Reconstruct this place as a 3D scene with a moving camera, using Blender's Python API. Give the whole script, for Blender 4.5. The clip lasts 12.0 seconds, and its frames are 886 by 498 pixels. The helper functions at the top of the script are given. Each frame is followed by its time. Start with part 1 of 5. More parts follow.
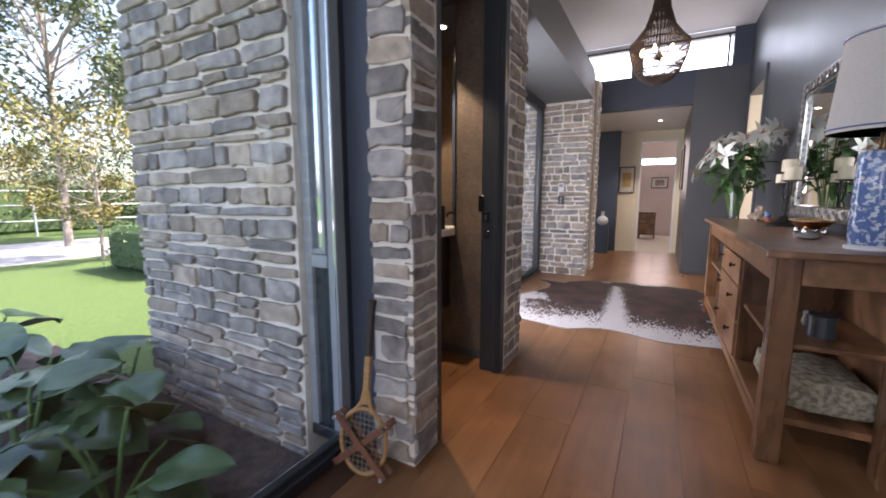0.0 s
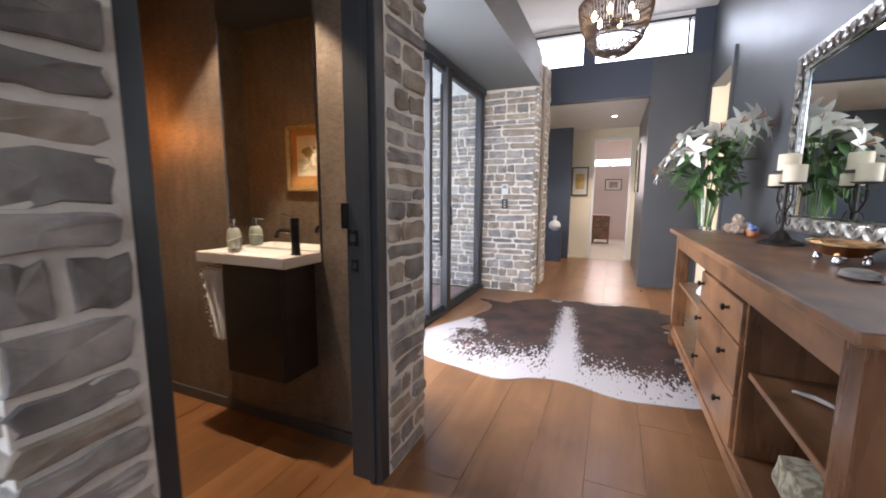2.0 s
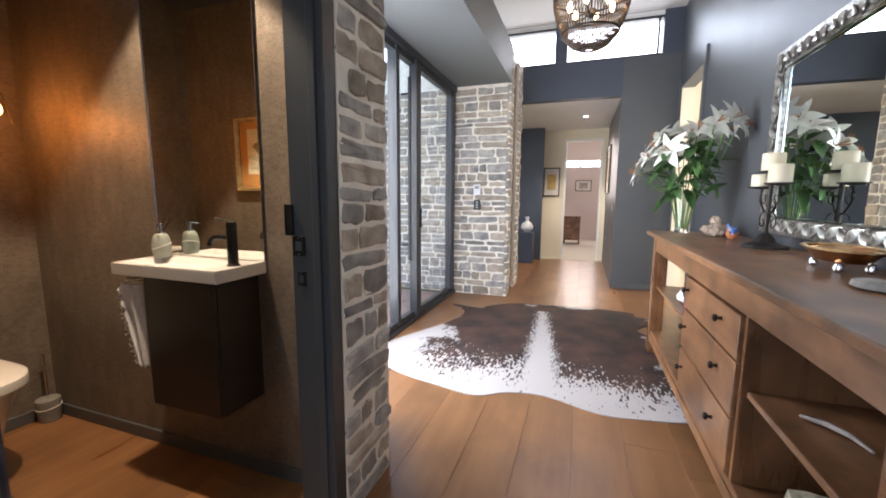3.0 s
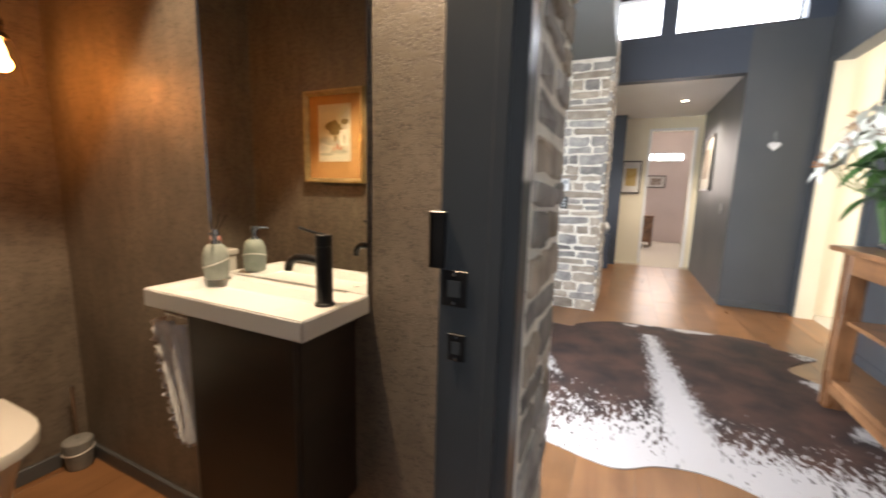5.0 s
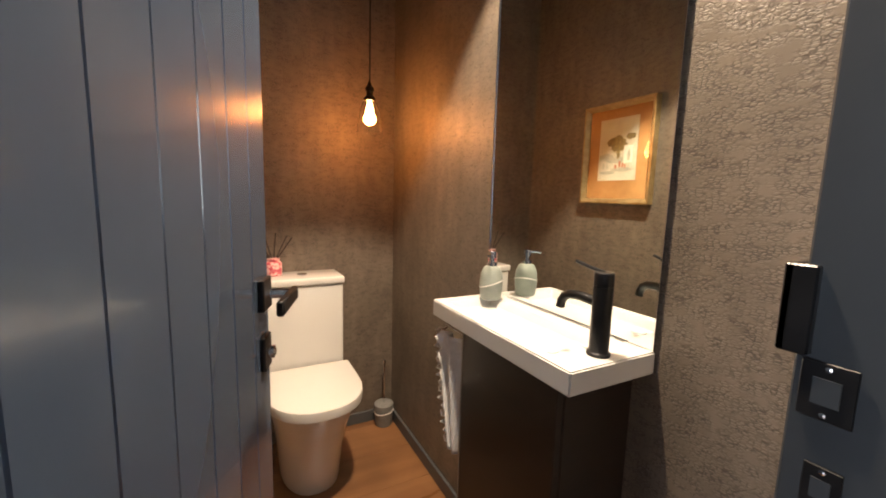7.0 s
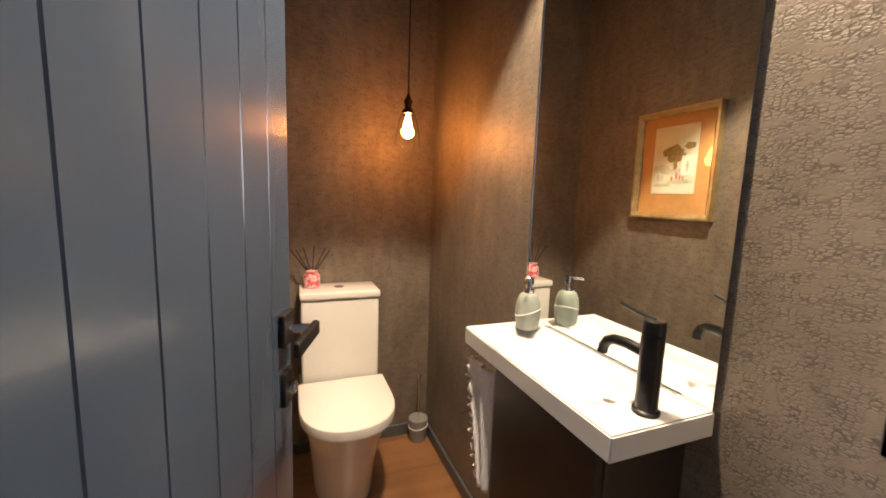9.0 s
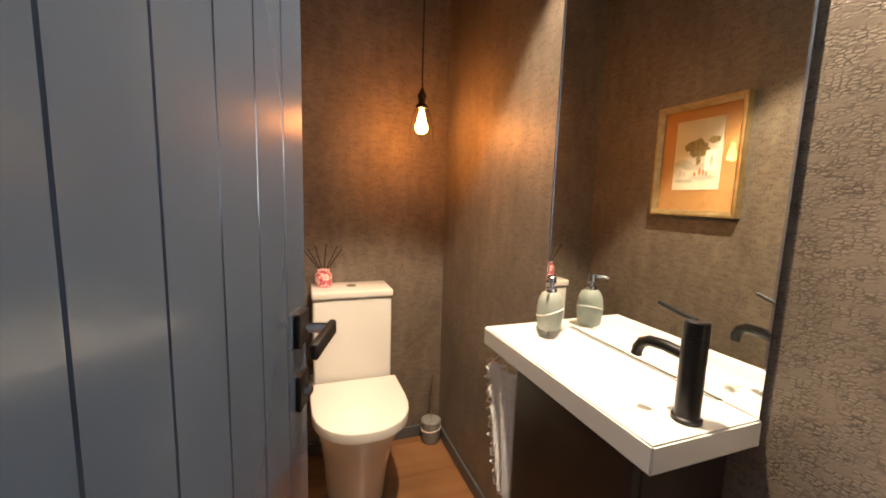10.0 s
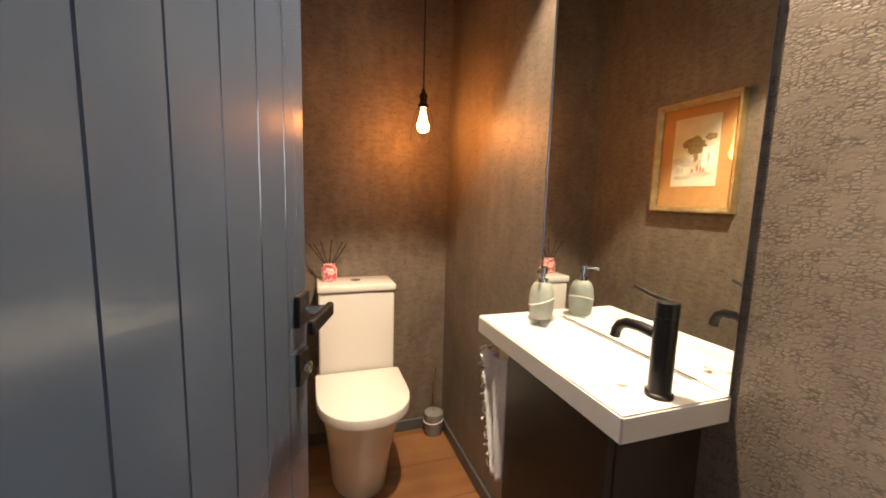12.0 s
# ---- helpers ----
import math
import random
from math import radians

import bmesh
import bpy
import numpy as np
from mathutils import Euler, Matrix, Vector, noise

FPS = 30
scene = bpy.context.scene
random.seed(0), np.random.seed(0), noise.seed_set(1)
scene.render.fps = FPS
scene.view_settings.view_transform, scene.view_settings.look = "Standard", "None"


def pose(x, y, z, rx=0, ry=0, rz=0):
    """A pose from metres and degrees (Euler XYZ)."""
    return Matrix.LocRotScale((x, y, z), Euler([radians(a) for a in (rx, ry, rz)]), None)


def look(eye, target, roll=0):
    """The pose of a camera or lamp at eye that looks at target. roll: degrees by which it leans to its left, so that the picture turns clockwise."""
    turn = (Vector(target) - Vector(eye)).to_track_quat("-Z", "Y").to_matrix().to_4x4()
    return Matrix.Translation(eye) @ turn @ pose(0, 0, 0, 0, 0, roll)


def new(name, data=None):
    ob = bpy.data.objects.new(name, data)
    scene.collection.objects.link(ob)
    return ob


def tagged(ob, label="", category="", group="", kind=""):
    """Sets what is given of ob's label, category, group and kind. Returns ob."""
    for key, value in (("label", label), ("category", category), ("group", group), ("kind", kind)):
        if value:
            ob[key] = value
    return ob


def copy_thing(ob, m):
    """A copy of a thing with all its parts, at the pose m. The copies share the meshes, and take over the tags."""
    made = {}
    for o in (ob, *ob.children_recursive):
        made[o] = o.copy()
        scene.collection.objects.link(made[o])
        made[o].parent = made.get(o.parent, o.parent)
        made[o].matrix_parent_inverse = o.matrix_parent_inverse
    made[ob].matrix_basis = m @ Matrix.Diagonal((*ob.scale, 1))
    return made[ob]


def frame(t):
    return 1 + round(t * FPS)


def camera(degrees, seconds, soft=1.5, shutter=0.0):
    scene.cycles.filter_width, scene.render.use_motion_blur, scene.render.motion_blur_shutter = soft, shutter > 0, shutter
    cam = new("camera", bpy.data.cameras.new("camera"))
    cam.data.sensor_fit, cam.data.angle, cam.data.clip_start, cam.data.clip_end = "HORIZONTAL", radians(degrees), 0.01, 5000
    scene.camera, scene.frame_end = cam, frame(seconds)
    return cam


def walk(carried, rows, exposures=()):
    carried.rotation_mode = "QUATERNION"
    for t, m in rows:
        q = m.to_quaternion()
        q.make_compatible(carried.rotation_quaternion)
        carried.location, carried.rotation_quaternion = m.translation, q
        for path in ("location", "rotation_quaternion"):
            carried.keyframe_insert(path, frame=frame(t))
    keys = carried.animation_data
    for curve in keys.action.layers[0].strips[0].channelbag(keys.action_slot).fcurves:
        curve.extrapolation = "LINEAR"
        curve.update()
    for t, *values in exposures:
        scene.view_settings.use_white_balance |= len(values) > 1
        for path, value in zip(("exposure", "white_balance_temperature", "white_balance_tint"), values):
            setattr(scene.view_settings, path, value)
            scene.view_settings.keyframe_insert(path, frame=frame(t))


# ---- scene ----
cam = camera(96.8, 12.0, soft=1.8, shutter=0.4)
METRES, EYE, TILT, LEAN, TURN = 2.8, 1.45, 0.0, 0.0, 28.5
PATH = [
    (0, (0.005, 0.471, 1.137), (-0.952, 2.207, 0.868), -0.0),
    (0.5, (-0.01, 0.795, 1.14), (-0.941, 2.545, 0.874), 0.0),
    (1, (-0.048, 1.103, 1.139), (-0.967, 2.859, 0.87), 0.0),
    (1.5, (-0.049, 1.321, 1.147), (-0.921, 3.101, 0.88), 0.2),
    (2, (-0.037, 1.508, 1.164), (-0.82, 3.329, 0.898), 0.3),
    (2.5, (-0.053, 1.62, 1.16), (-0.752, 3.476, 0.896), 0.3),
    (2.7, (-0.067, 1.657, 1.163), (-0.73, 3.525, 0.899), 0.4),
    (4.5, (-0.484, 2.05, 1.164), (-1.122, 3.928, 0.905), 0.4),
    (5, (-0.686, 2.131, 1.175), (-1.512, 3.928, 0.875), 1.5),
    (5.5, (-0.785, 2.158, 1.163), (-2.049, 3.687, 0.904), 0.5),
    (6, (-0.797, 2.202, 1.172), (-2.349, 3.441, 0.931), 1.8),
    (6.5, (-0.798, 2.194, 1.195), (-2.476, 3.252, 0.942), 1.6),
    (7, (-0.787, 2.197, 1.198), (-2.541, 3.123, 0.942), 1.6),
    (9, (-0.832, 2.249, 1.256), (-2.679, 2.972, 0.996), 1.9),
    (9.5, (-0.867, 2.254, 1.24), (-2.721, 2.958, 0.98), 1.7),
    (10, (-0.877, 2.239, 1.242), (-2.738, 2.923, 0.982), 1.7),
    (10.5, (-0.877, 2.241, 1.242), (-2.745, 2.908, 0.985), 1.8),
    (11, (-0.876, 2.246, 1.234), (-2.749, 2.899, 0.976), 1.7),
    (11.5, (-0.859, 2.255, 1.229), (-2.736, 2.897, 0.973), 1.7),
    (12, (-0.816, 2.257, 1.224), (-2.694, 2.895, 0.969), 1.6),
]
EXPOSURES = [(0.0, 2.35, 6650, 25), (1.5, 2.75, 6600, 23), (2.5, 2.95, 6600, 18), (4.5, 3.0, 6600, 14), (5.0, 3.0, 6900, 14), (5.5, 3.1, 8000, 14), (6.0, 3.25, 8700, 16), (6.5, 3.35, 7000, 14), (7.0, 3.4, 6300, 14), (9.0, 3.5, 6450, 14), (10.5, 3.6, 6600, 14), (12.0, 3.6, 6600, 14)]
walk(cam, [(t, look(eye, target, roll)) for t, eye, target, roll in PATH], EXPOSURES)

# ---- world, sun, lamps ----
SUN_ELEV, SUN_AZ = 52, 40          # the sun stands over the far right of the house
world = bpy.data.worlds.new("world")
scene.world = world
world.use_nodes = True
wn = world.node_tree.nodes
sky = wn.new("ShaderNodeTexSky")
sky.sky_type, sky.sun_disc = "NISHITA", False
sky.sun_elevation, sky.sun_rotation = radians(SUN_ELEV), radians(SUN_AZ)
sky.air_density, sky.dust_density = 1.0, 3.0
wn["Background"].inputs[1].default_value = 0.15
world.node_tree.links.new(sky.outputs[0], wn["Background"].inputs[0])


def lamp(name, kind, m, energy, color=(1, 1, 1), **extra):
    data = bpy.data.lights.new(name, kind)
    data.energy, data.color = energy, color
    for key, value in extra.items():
        if key == "size": data.size = value
        if key == "size_y": data.shape, data.size_y = "RECTANGLE", value
        if key == "angle": data.angle = value
        if key == "spot": data.spot_size = value
        if key == "blend": data.spot_blend = value
        if key == "soft": data.shadow_soft_size = value
    ob = new(name, data)
    ob.matrix_world = m
    return ob


sun_to = Vector((math.sin(radians(SUN_AZ)) * math.cos(radians(SUN_ELEV)), math.cos(radians(SUN_AZ)) * math.cos(radians(SUN_ELEV)), math.sin(radians(SUN_ELEV))))
lamp("sun", "SUN", look(sun_to * 20, (0, 0, 0)), 4.0, (1, 0.94, 0.85), angle=radians(0.5))
# daylight in the window openings; the side room and rear lamps are added fill
lamp("window_light_foyer", "AREA", look((-1.14, -1.1, 1.6), (2, -0.9, 1.2)), 5.5, (0.86, 0.93, 1), size=2.2, size_y=2.4)
lamp("window_light_slider", "AREA", look((-1.48, 3.9, 1.2), (1.0, 6.4, 1.0)), 13, (0.9, 0.95, 1), size=1.3, size_y=2.2)
lamp("window_light_clerestory", "AREA", look((-0.2, 7.4, 3.08), (-0.2, 0, 2.6)), 2, (0.92, 0.96, 1), size=2.0, size_y=0.4)
# added fill for the side room, whose walls have no window
lamp("fill_light_side_room", "AREA", look((2.9, 6.6, 1.5), (0, 6.6, 1.3)), 14, (1, 0.96, 0.88), size=1.6, size_y=2.0)
# added fill from behind, no known window; it brightens the stone pillar
lamp("fill_light_rear", "AREA", look((0.45, -2.2, 1.7), (-0.8, 1.8, 1.3)), 13, (0.88, 0.94, 1), size=1.8, size_y=2.4)
lamp("window_light_far_room", "AREA", look((-0.2, 13.3, 1.9), (-0.2, 8, 1.2)), 8, (1, 0.9, 0.84), size=2.4, size_y=1.4)
# the lit fittings
lamp("downlight_vanity", "SPOT", look((-1.53, 2.59, 2.385), (-1.53, 2.592, 0)), 21, (1, 0.79, 0.54), spot=radians(86), blend=0.22, soft=0.03)
lamp("pendant_glow", "POINT", pose(-2.42, 2.70, 1.515), 0.46, (1, 0.30, 0.05), soft=0.03)
lamp("table_lamp_glow", "POINT", pose(0.75, 2.68, 1.54), 1.3, (1, 0.55, 0.25), soft=0.03)
lamp("downlight_hall", "SPOT", look((-0.1, 8.4, 2.38), (-0.1, 8.4, 0)), 19, (1, 0.88, 0.7), spot=radians(120), blend=0.6, soft=0.04)


# ---- materials ----
def mat(name, color, rough=0.5, metal=0.0, second=None, scale=8.0, detail=5.0, bump=0.0, bump_scale=60.0, stretch=(1, 1, 1), per_piece=0.0, lo=0.35, hi=0.65, coat=0.0, spec=0.5, mottle=0.0, mottle_scale=1.5):
    """A surface with a second colour blended in by noise, fine relief, and a shift of brightness from piece to piece."""
    m = bpy.data.materials.new(name)
    m.use_nodes = True
    n, l = m.node_tree.nodes, m.node_tree.links
    b = n["Principled BSDF"]
    b.inputs["Roughness"].default_value, b.inputs["Metallic"].default_value = rough, metal
    b.inputs["Specular IOR Level"].default_value, b.inputs["Coat Weight"].default_value = spec, coat
    co = n.new("ShaderNodeTexCoord")
    mp = n.new("ShaderNodeMapping")
    mp.inputs["Scale"].default_value = stretch
    l.new(co.outputs["Object"], mp.inputs[0])
    vec = mp.outputs[0]
    if per_piece:
        info = n.new("ShaderNodeObjectInfo")
        add = n.new("ShaderNodeVectorMath"); add.operation = "MULTIPLY_ADD"
        comb = n.new("ShaderNodeCombineXYZ")
        for i in range(3): l.new(info.outputs["Random"], comb.inputs[i])
        l.new(comb.outputs[0], add.inputs[0]); add.inputs[1].default_value = (37, 53, 71); l.new(vec, add.inputs[2])
        vec = add.outputs[0]
    t = n.new("ShaderNodeTexNoise")
    t.inputs["Scale"].default_value, t.inputs["Detail"].default_value = scale, detail
    l.new(vec, t.inputs[0])
    ramp = n.new("ShaderNodeValToRGB")
    ramp.color_ramp.elements[0].position, ramp.color_ramp.elements[1].position = lo, hi
    ramp.color_ramp.elements[0].color = (*color, 1)
    ramp.color_ramp.elements[1].color = (*(second or [c * 1.15 for c in color]), 1)
    l.new(t.outputs["Fac"], ramp.inputs[0])
    out = ramp.outputs[0]
    if per_piece:
        hsv = n.new("ShaderNodeHueSaturation")
        rng = n.new("ShaderNodeMapRange")
        rng.inputs["To Min"].default_value, rng.inputs["To Max"].default_value = 1 - per_piece, 1 + per_piece
        l.new(info.outputs["Random"], rng.inputs[0]); l.new(rng.outputs[0], hsv.inputs["Value"]); l.new(out, hsv.inputs["Color"])
        out = hsv.outputs[0]
    if mottle:
        t3 = n.new("ShaderNodeTexNoise")
        t3.inputs["Scale"].default_value, t3.inputs["Detail"].default_value, t3.inputs["Distortion"].default_value = mottle_scale, 4, 0.8
        src = co.outputs["Object"]
        if per_piece:
            shift = n.new("ShaderNodeVectorMath"); shift.operation = "MULTIPLY_ADD"
            l.new(comb.outputs[0], shift.inputs[0]); shift.inputs[1].default_value = (19, 29, 41); l.new(src, shift.inputs[2])
            src = shift.outputs[0]
        l.new(src, t3.inputs[0])
        r3 = n.new("ShaderNodeMapRange")
        for k, v in (("From Min", 0.3), ("From Max", 0.7), ("To Min", 1 - mottle), ("To Max", 1 + mottle)): r3.inputs[k].default_value = v
        l.new(t3.outputs["Fac"], r3.inputs[0])
        h3 = n.new("ShaderNodeHueSaturation")
        l.new(r3.outputs[0], h3.inputs["Value"]); l.new(out, h3.inputs["Color"])
        out = h3.outputs[0]
    l.new(out, b.inputs["Base Color"])
    if bump:
        t2 = n.new("ShaderNodeTexNoise")
        t2.inputs["Scale"].default_value, t2.inputs["Detail"].default_value = bump_scale, 6
        l.new(vec, t2.inputs[0])
        bp = n.new("ShaderNodeBump")
        bp.inputs["Strength"].default_value, bp.inputs["Distance"].default_value = bump, 0.004
        l.new(t2.outputs["Fac"], bp.inputs["Height"]); l.new(bp.outputs[0], b.inputs["Normal"])
        rr = n.new("ShaderNodeMapRange")
        rr.inputs["To Min"].default_value, rr.inputs["To Max"].default_value = max(0, rough - 0.08), min(1, rough + 0.08)
        l.new(t.outputs["Fac"], rr.inputs[0]); l.new(rr.outputs[0], b.inputs["Roughness"])
    return m


def glow(name, color, strength):
    m = mat(name, color)
    b = m.node_tree.nodes["Principled BSDF"]
    b.inputs["Emission Color"].default_value, b.inputs["Emission Strength"].default_value = (*color, 1), strength
    return m


def glass(name, tint=(1, 1, 1), rough=0.0, ior=1.45):
    m = bpy.data.materials.new(name)
    m.use_nodes = True
    b = m.node_tree.nodes["Principled BSDF"]
    b.inputs["Base Color"].default_value, b.inputs["Roughness"].default_value = (*tint, 1), rough
    b.inputs["Transmission Weight"].default_value, b.inputs["IOR"].default_value = 1, ior
    return m


M_FLOOR = mat("oiled_oak_boards", (0.175, 0.080, 0.033), 0.31, second=(0.29, 0.145, 0.064), scale=2.0, detail=9, bump=0.10, bump_scale=30, stretch=(7, 0.7, 7), per_piece=0.16, lo=0.25, hi=0.8, mottle=0.22, mottle_scale=2.2)
M_GAP = mat("floor_underlay", (0.07, 0.032, 0.015), 0.9)
M_WALL = mat("blue_grey_paint", (0.072, 0.081, 0.092), 0.43, second=(0.08, 0.089, 0.1), scale=2, bump=0.05, bump_scale=220)
M_WALL_DARK = mat("slate_blue_paint", (0.05, 0.065, 0.095), 0.5, second=(0.057, 0.073, 0.104), scale=2, bump=0.05, bump_scale=220)
M_SOFFIT = mat("grey_soffit_paint", (0.12, 0.13, 0.135), 0.6, second=(0.13, 0.14, 0.145), scale=2, bump=0.04, bump_scale=200)
M_WHITE = mat("white_ceiling_paint", (0.74, 0.74, 0.74), 0.7, second=(0.78, 0.78, 0.78), scale=2, bump=0.03, bump_scale=200)
M_CREAM = mat("cream_paint", (0.72, 0.66, 0.52), 0.6, second=(0.76, 0.7, 0.56), scale=2, bump=0.03, bump_scale=200)
M_PINK = mat("pale_rose_paint", (0.66, 0.56, 0.52), 0.6, second=(0.7, 0.6, 0.56), scale=2, bump=0.03, bump_scale=200)
M_FRAME = mat("black_aluminium", (0.022, 0.025, 0.03), 0.35, second=(0.03, 0.033, 0.038), scale=4, bump=0.03, bump_scale=300)
M_GREYFRAME = mat("grey_aluminium", (0.26, 0.29, 0.31), 0.35, second=(0.3, 0.33, 0.35), scale=4, bump=0.03, bump_scale=300)
M_TRIM = mat("dark_charcoal_paint", (0.036, 0.042, 0.049), 0.36, second=(0.043, 0.05, 0.057), scale=4, bump=0.06, bump_scale=120)
M_MORTAR = mat("cream_mortar", (0.74, 0.70, 0.62), 0.95, second=(0.85, 0.81, 0.73), scale=14, bump=0.9, bump_scale=90)
M_STONE = mat("grey_field_stone", (0.185, 0.178, 0.175), 0.85, second=(0.42, 0.395, 0.36), scale=13, detail=10, bump=1.0, bump_scale=38, per_piece=0.3, lo=0.28, hi=0.74, mottle=0.2, mottle_scale=7)
M_STONE_WARM = mat("buff_field_stone", (0.26, 0.215, 0.17), 0.85, second=(0.46, 0.40, 0.33), scale=13, detail=10, bump=1.0, bump_scale=38, per_piece=0.25, lo=0.28, hi=0.74, mottle=0.2, mottle_scale=7)
M_GLASS = glass("window_glass", (0.97, 0.99, 0.98))
M_CARPET = mat("beige_carpet", (0.5, 0.45, 0.38), 1, second=(0.58, 0.53, 0.45), scale=90, bump=0.6, bump_scale=300)


# ---- mesh helpers ----
def box(bm, x0, x1, y0, y1, z0, z1, bevel=0.0, m=None, seg=1):
    r = bmesh.ops.create_cube(bm, size=1)
    vs = r["verts"]
    bmesh.ops.transform(bm, verts=vs, matrix=Matrix.Translation(((x0 + x1) / 2, (y0 + y1) / 2, (z0 + z1) / 2)) @ Matrix.Diagonal((abs(x1 - x0), abs(y1 - y0), abs(z1 - z0), 1)))
    if m is not None:
        bmesh.ops.transform(bm, verts=vs, matrix=m)
    if bevel:
        es = list({e for v in vs for e in v.link_edges})
        bmesh.ops.bevel(bm, geom=es, offset=bevel, segments=seg, affect="EDGES", profile=0.5)
    return bm


def lathe(bm, profile, seg=24, m=None, sx=1.0, sy=1.0):
    """A turned shape from (radius, z) pairs."""
    rings = []
    for r, z in profile:
        ring = []
        for i in range(seg):
            a = 2 * math.pi * i / seg
            v = Vector((r * math.cos(a) * sx, r * math.sin(a) * sy, z))
            ring.append(bm.verts.new(m @ v if m is not None else v))
        rings.append(ring)
    for a, b in zip(rings, rings[1:]):
        for i in range(seg):
            bm.faces.new((a[i], a[(i + 1) % seg], b[(i + 1) % seg], b[i]))
    if profile[0][0] > 1e-4: bm.faces.new(rings[0][::-1])
    if profile[-1][0] > 1e-4: bm.faces.new(rings[-1])
    return bm


def tube(bm, pts, radius, seg=8, closed=False):
    """A round bar along points; radius is a number or one for each point."""
    pts = [Vector(p) for p in pts]
    n = len(pts)
    rings = []
    up = Vector((0.13, 0.21, 0.97))
    for i, p in enumerate(pts):
        if closed: d = pts[(i + 1) % n] - pts[i - 1]
        else: d = pts[min(i + 1, n - 1)] - pts[max(i - 1, 0)]
        d.normalize()
        u = d.cross(up)
        if u.length < 1e-3: u = d.cross(Vector((1, 0, 0)))
        u.normalize()
        w = d.cross(u)
        r = radius[i] if isinstance(radius, (list, tuple)) else radius
        rings.append([bm.verts.new(p + r * (math.cos(2 * math.pi * k / seg) * u + math.sin(2 * math.pi * k / seg) * w)) for k in range(seg)])
    for i in range(n if closed else n - 1):
        a, b = rings[i], rings[(i + 1) % n]
        for k in range(seg):
            bm.faces.new((a[k], a[(k + 1) % seg], b[(k + 1) % seg], b[k]))
    if not closed:
        bm.faces.new(rings[0][::-1]); bm.faces.new(rings[-1])
    return bm


def prism(bm, outline, z0, z1, m=None):
    """An outline in x, y drawn up from z0 to z1."""
    a = [bm.verts.new((m @ Vector((x, y, z0))) if m is not None else (x, y, z0)) for x, y in outline]
    b = [bm.verts.new((m @ Vector((x, y, z1))) if m is not None else (x, y, z1)) for x, y in outline]
    n = len(a)
    bm.faces.new(a[::-1]); bm.faces.new(b)
    for i in range(n): bm.faces.new((a[i], a[(i + 1) % n], b[(i + 1) % n], b[i]))
    return bm


def part(name, bm, material, parent=None, label="", smooth=False, at=None):
    bmesh.ops.recalc_face_normals(bm, faces=bm.faces[:])
    data = bpy.data.meshes.new(name)
    bm.to_mesh(data)
    bm.free()
    data.materials.append(material)
    if smooth:
        data.polygons.foreach_set("use_smooth", [True] * len(data.polygons))
        data.set_sharp_from_angle(angle=radians(40))
    ob = new(name, data)
    if parent is not None: ob.parent = parent
    if at is not None: ob.matrix_basis = at
    if label: ob["label"] = label
    return ob


def bx(name, dims, material, parent=None, label="", bevel=0.0, smooth=False, seg=1):
    return part(name, box(bmesh.new(), *dims, bevel=bevel, seg=seg), material, parent, label, smooth)


def thing(name, m, label, category, group="", kind=""):
    e = new(name)
    e.empty_display_size = 0.1
    e.matrix_basis = m
    return tagged(e, label, category, group, kind)


def struct(name, dims, material, label, category="wall", bevel=0.0):
    return tagged(bx(name, dims, material, bevel=bevel), label, category, kind="structure")


# ---- the large structure ----
Y_END, X_R, X_GLASS, Z_CEIL, Z_LOW = 7.21, 0.93, -1.2, 3.36, 2.42
struct("floor", (-1.25, 1.06, -2.5, 9.4, -0.06, -0.008), M_GAP, "oiled oak floorboards of the entrance hall", "floor")
struct("floor_powder", (-2.83, -1.25, 1.98, 3.06, -0.06, -0.008), M_GAP, "oak floor of the powder room", "floor")
struct("floor_door_side", (-1.65, -1.25, 3.06, 7.3, -0.06, -0.008), M_GAP, "oak floor along the sliding door", "floor")
struct("floor_hall", (-3.2, -1.25, 7.3, 9.4, -0.06, -0.008), M_GAP, "oak floor of the inner hall", "floor")
struct("floor_side_room", (1.06, 3.1, 4.5, 9.4, -0.06, -0.002), M_CARPET, "beige carpet of the side room", "floor")
struct("floor_far_room", (-3.2, 3.2, 9.4, 14, -0.06, 0.002), M_CARPET, "beige cut-pile carpet of the far rooms", "floor")
struct("ceiling", (-1.75, X_R, -2.5, Y_END, Z_CEIL, Z_CEIL + 0.15), M_WHITE, "white plastered ceiling of the tall entrance hall", "ceiling")
# unseen roof slabs, added and sized to block the sun from the rooms
struct("roof", (-1.8, 1.3, -3.2, 7.7, Z_CEIL + 0.16, Z_CEIL + 0.3), M_TRIM, "unseen dark roof slab keeping the sun out of the entrance hall", "roof")
struct("roof_low", (-3.2, 3.4, 7.36, 9.7, Z_LOW + 0.125, Z_LOW + 0.2), M_TRIM, "unseen low dark roof slab keeping the sun out of the inner hall", "roof")
struct("roof_far", (-3.4, 3.4, 9.75, 14.0, 3.005, 3.1), M_TRIM, "unseen dark roof slab keeping the sun out of the far room", "roof")
struct("roof_side", (1.31, 3.4, 4.4, 7.35, 2.705, 2.8), M_TRIM, "unseen dark roof slab keeping the sun out of the side room", "roof")
# right-hand wall with the doorway to the side room
struct("wall_east", (X_R, X_R + 0.12, -2.5, 6.12, 0, Z_CEIL), M_WALL, "blue-grey painted wall behind the sideboard")
struct("wall_east_over_door", (X_R, X_R + 0.12, 6.12, 7.08, Z_LOW + 0.05, Z_CEIL), M_WALL, "blue-grey painted wall above the doorway")
struct("wall_east_end", (X_R, X_R + 0.12, 7.08, Y_END, 0, Z_CEIL), M_WALL, "narrow blue-grey wall beside the doorway")
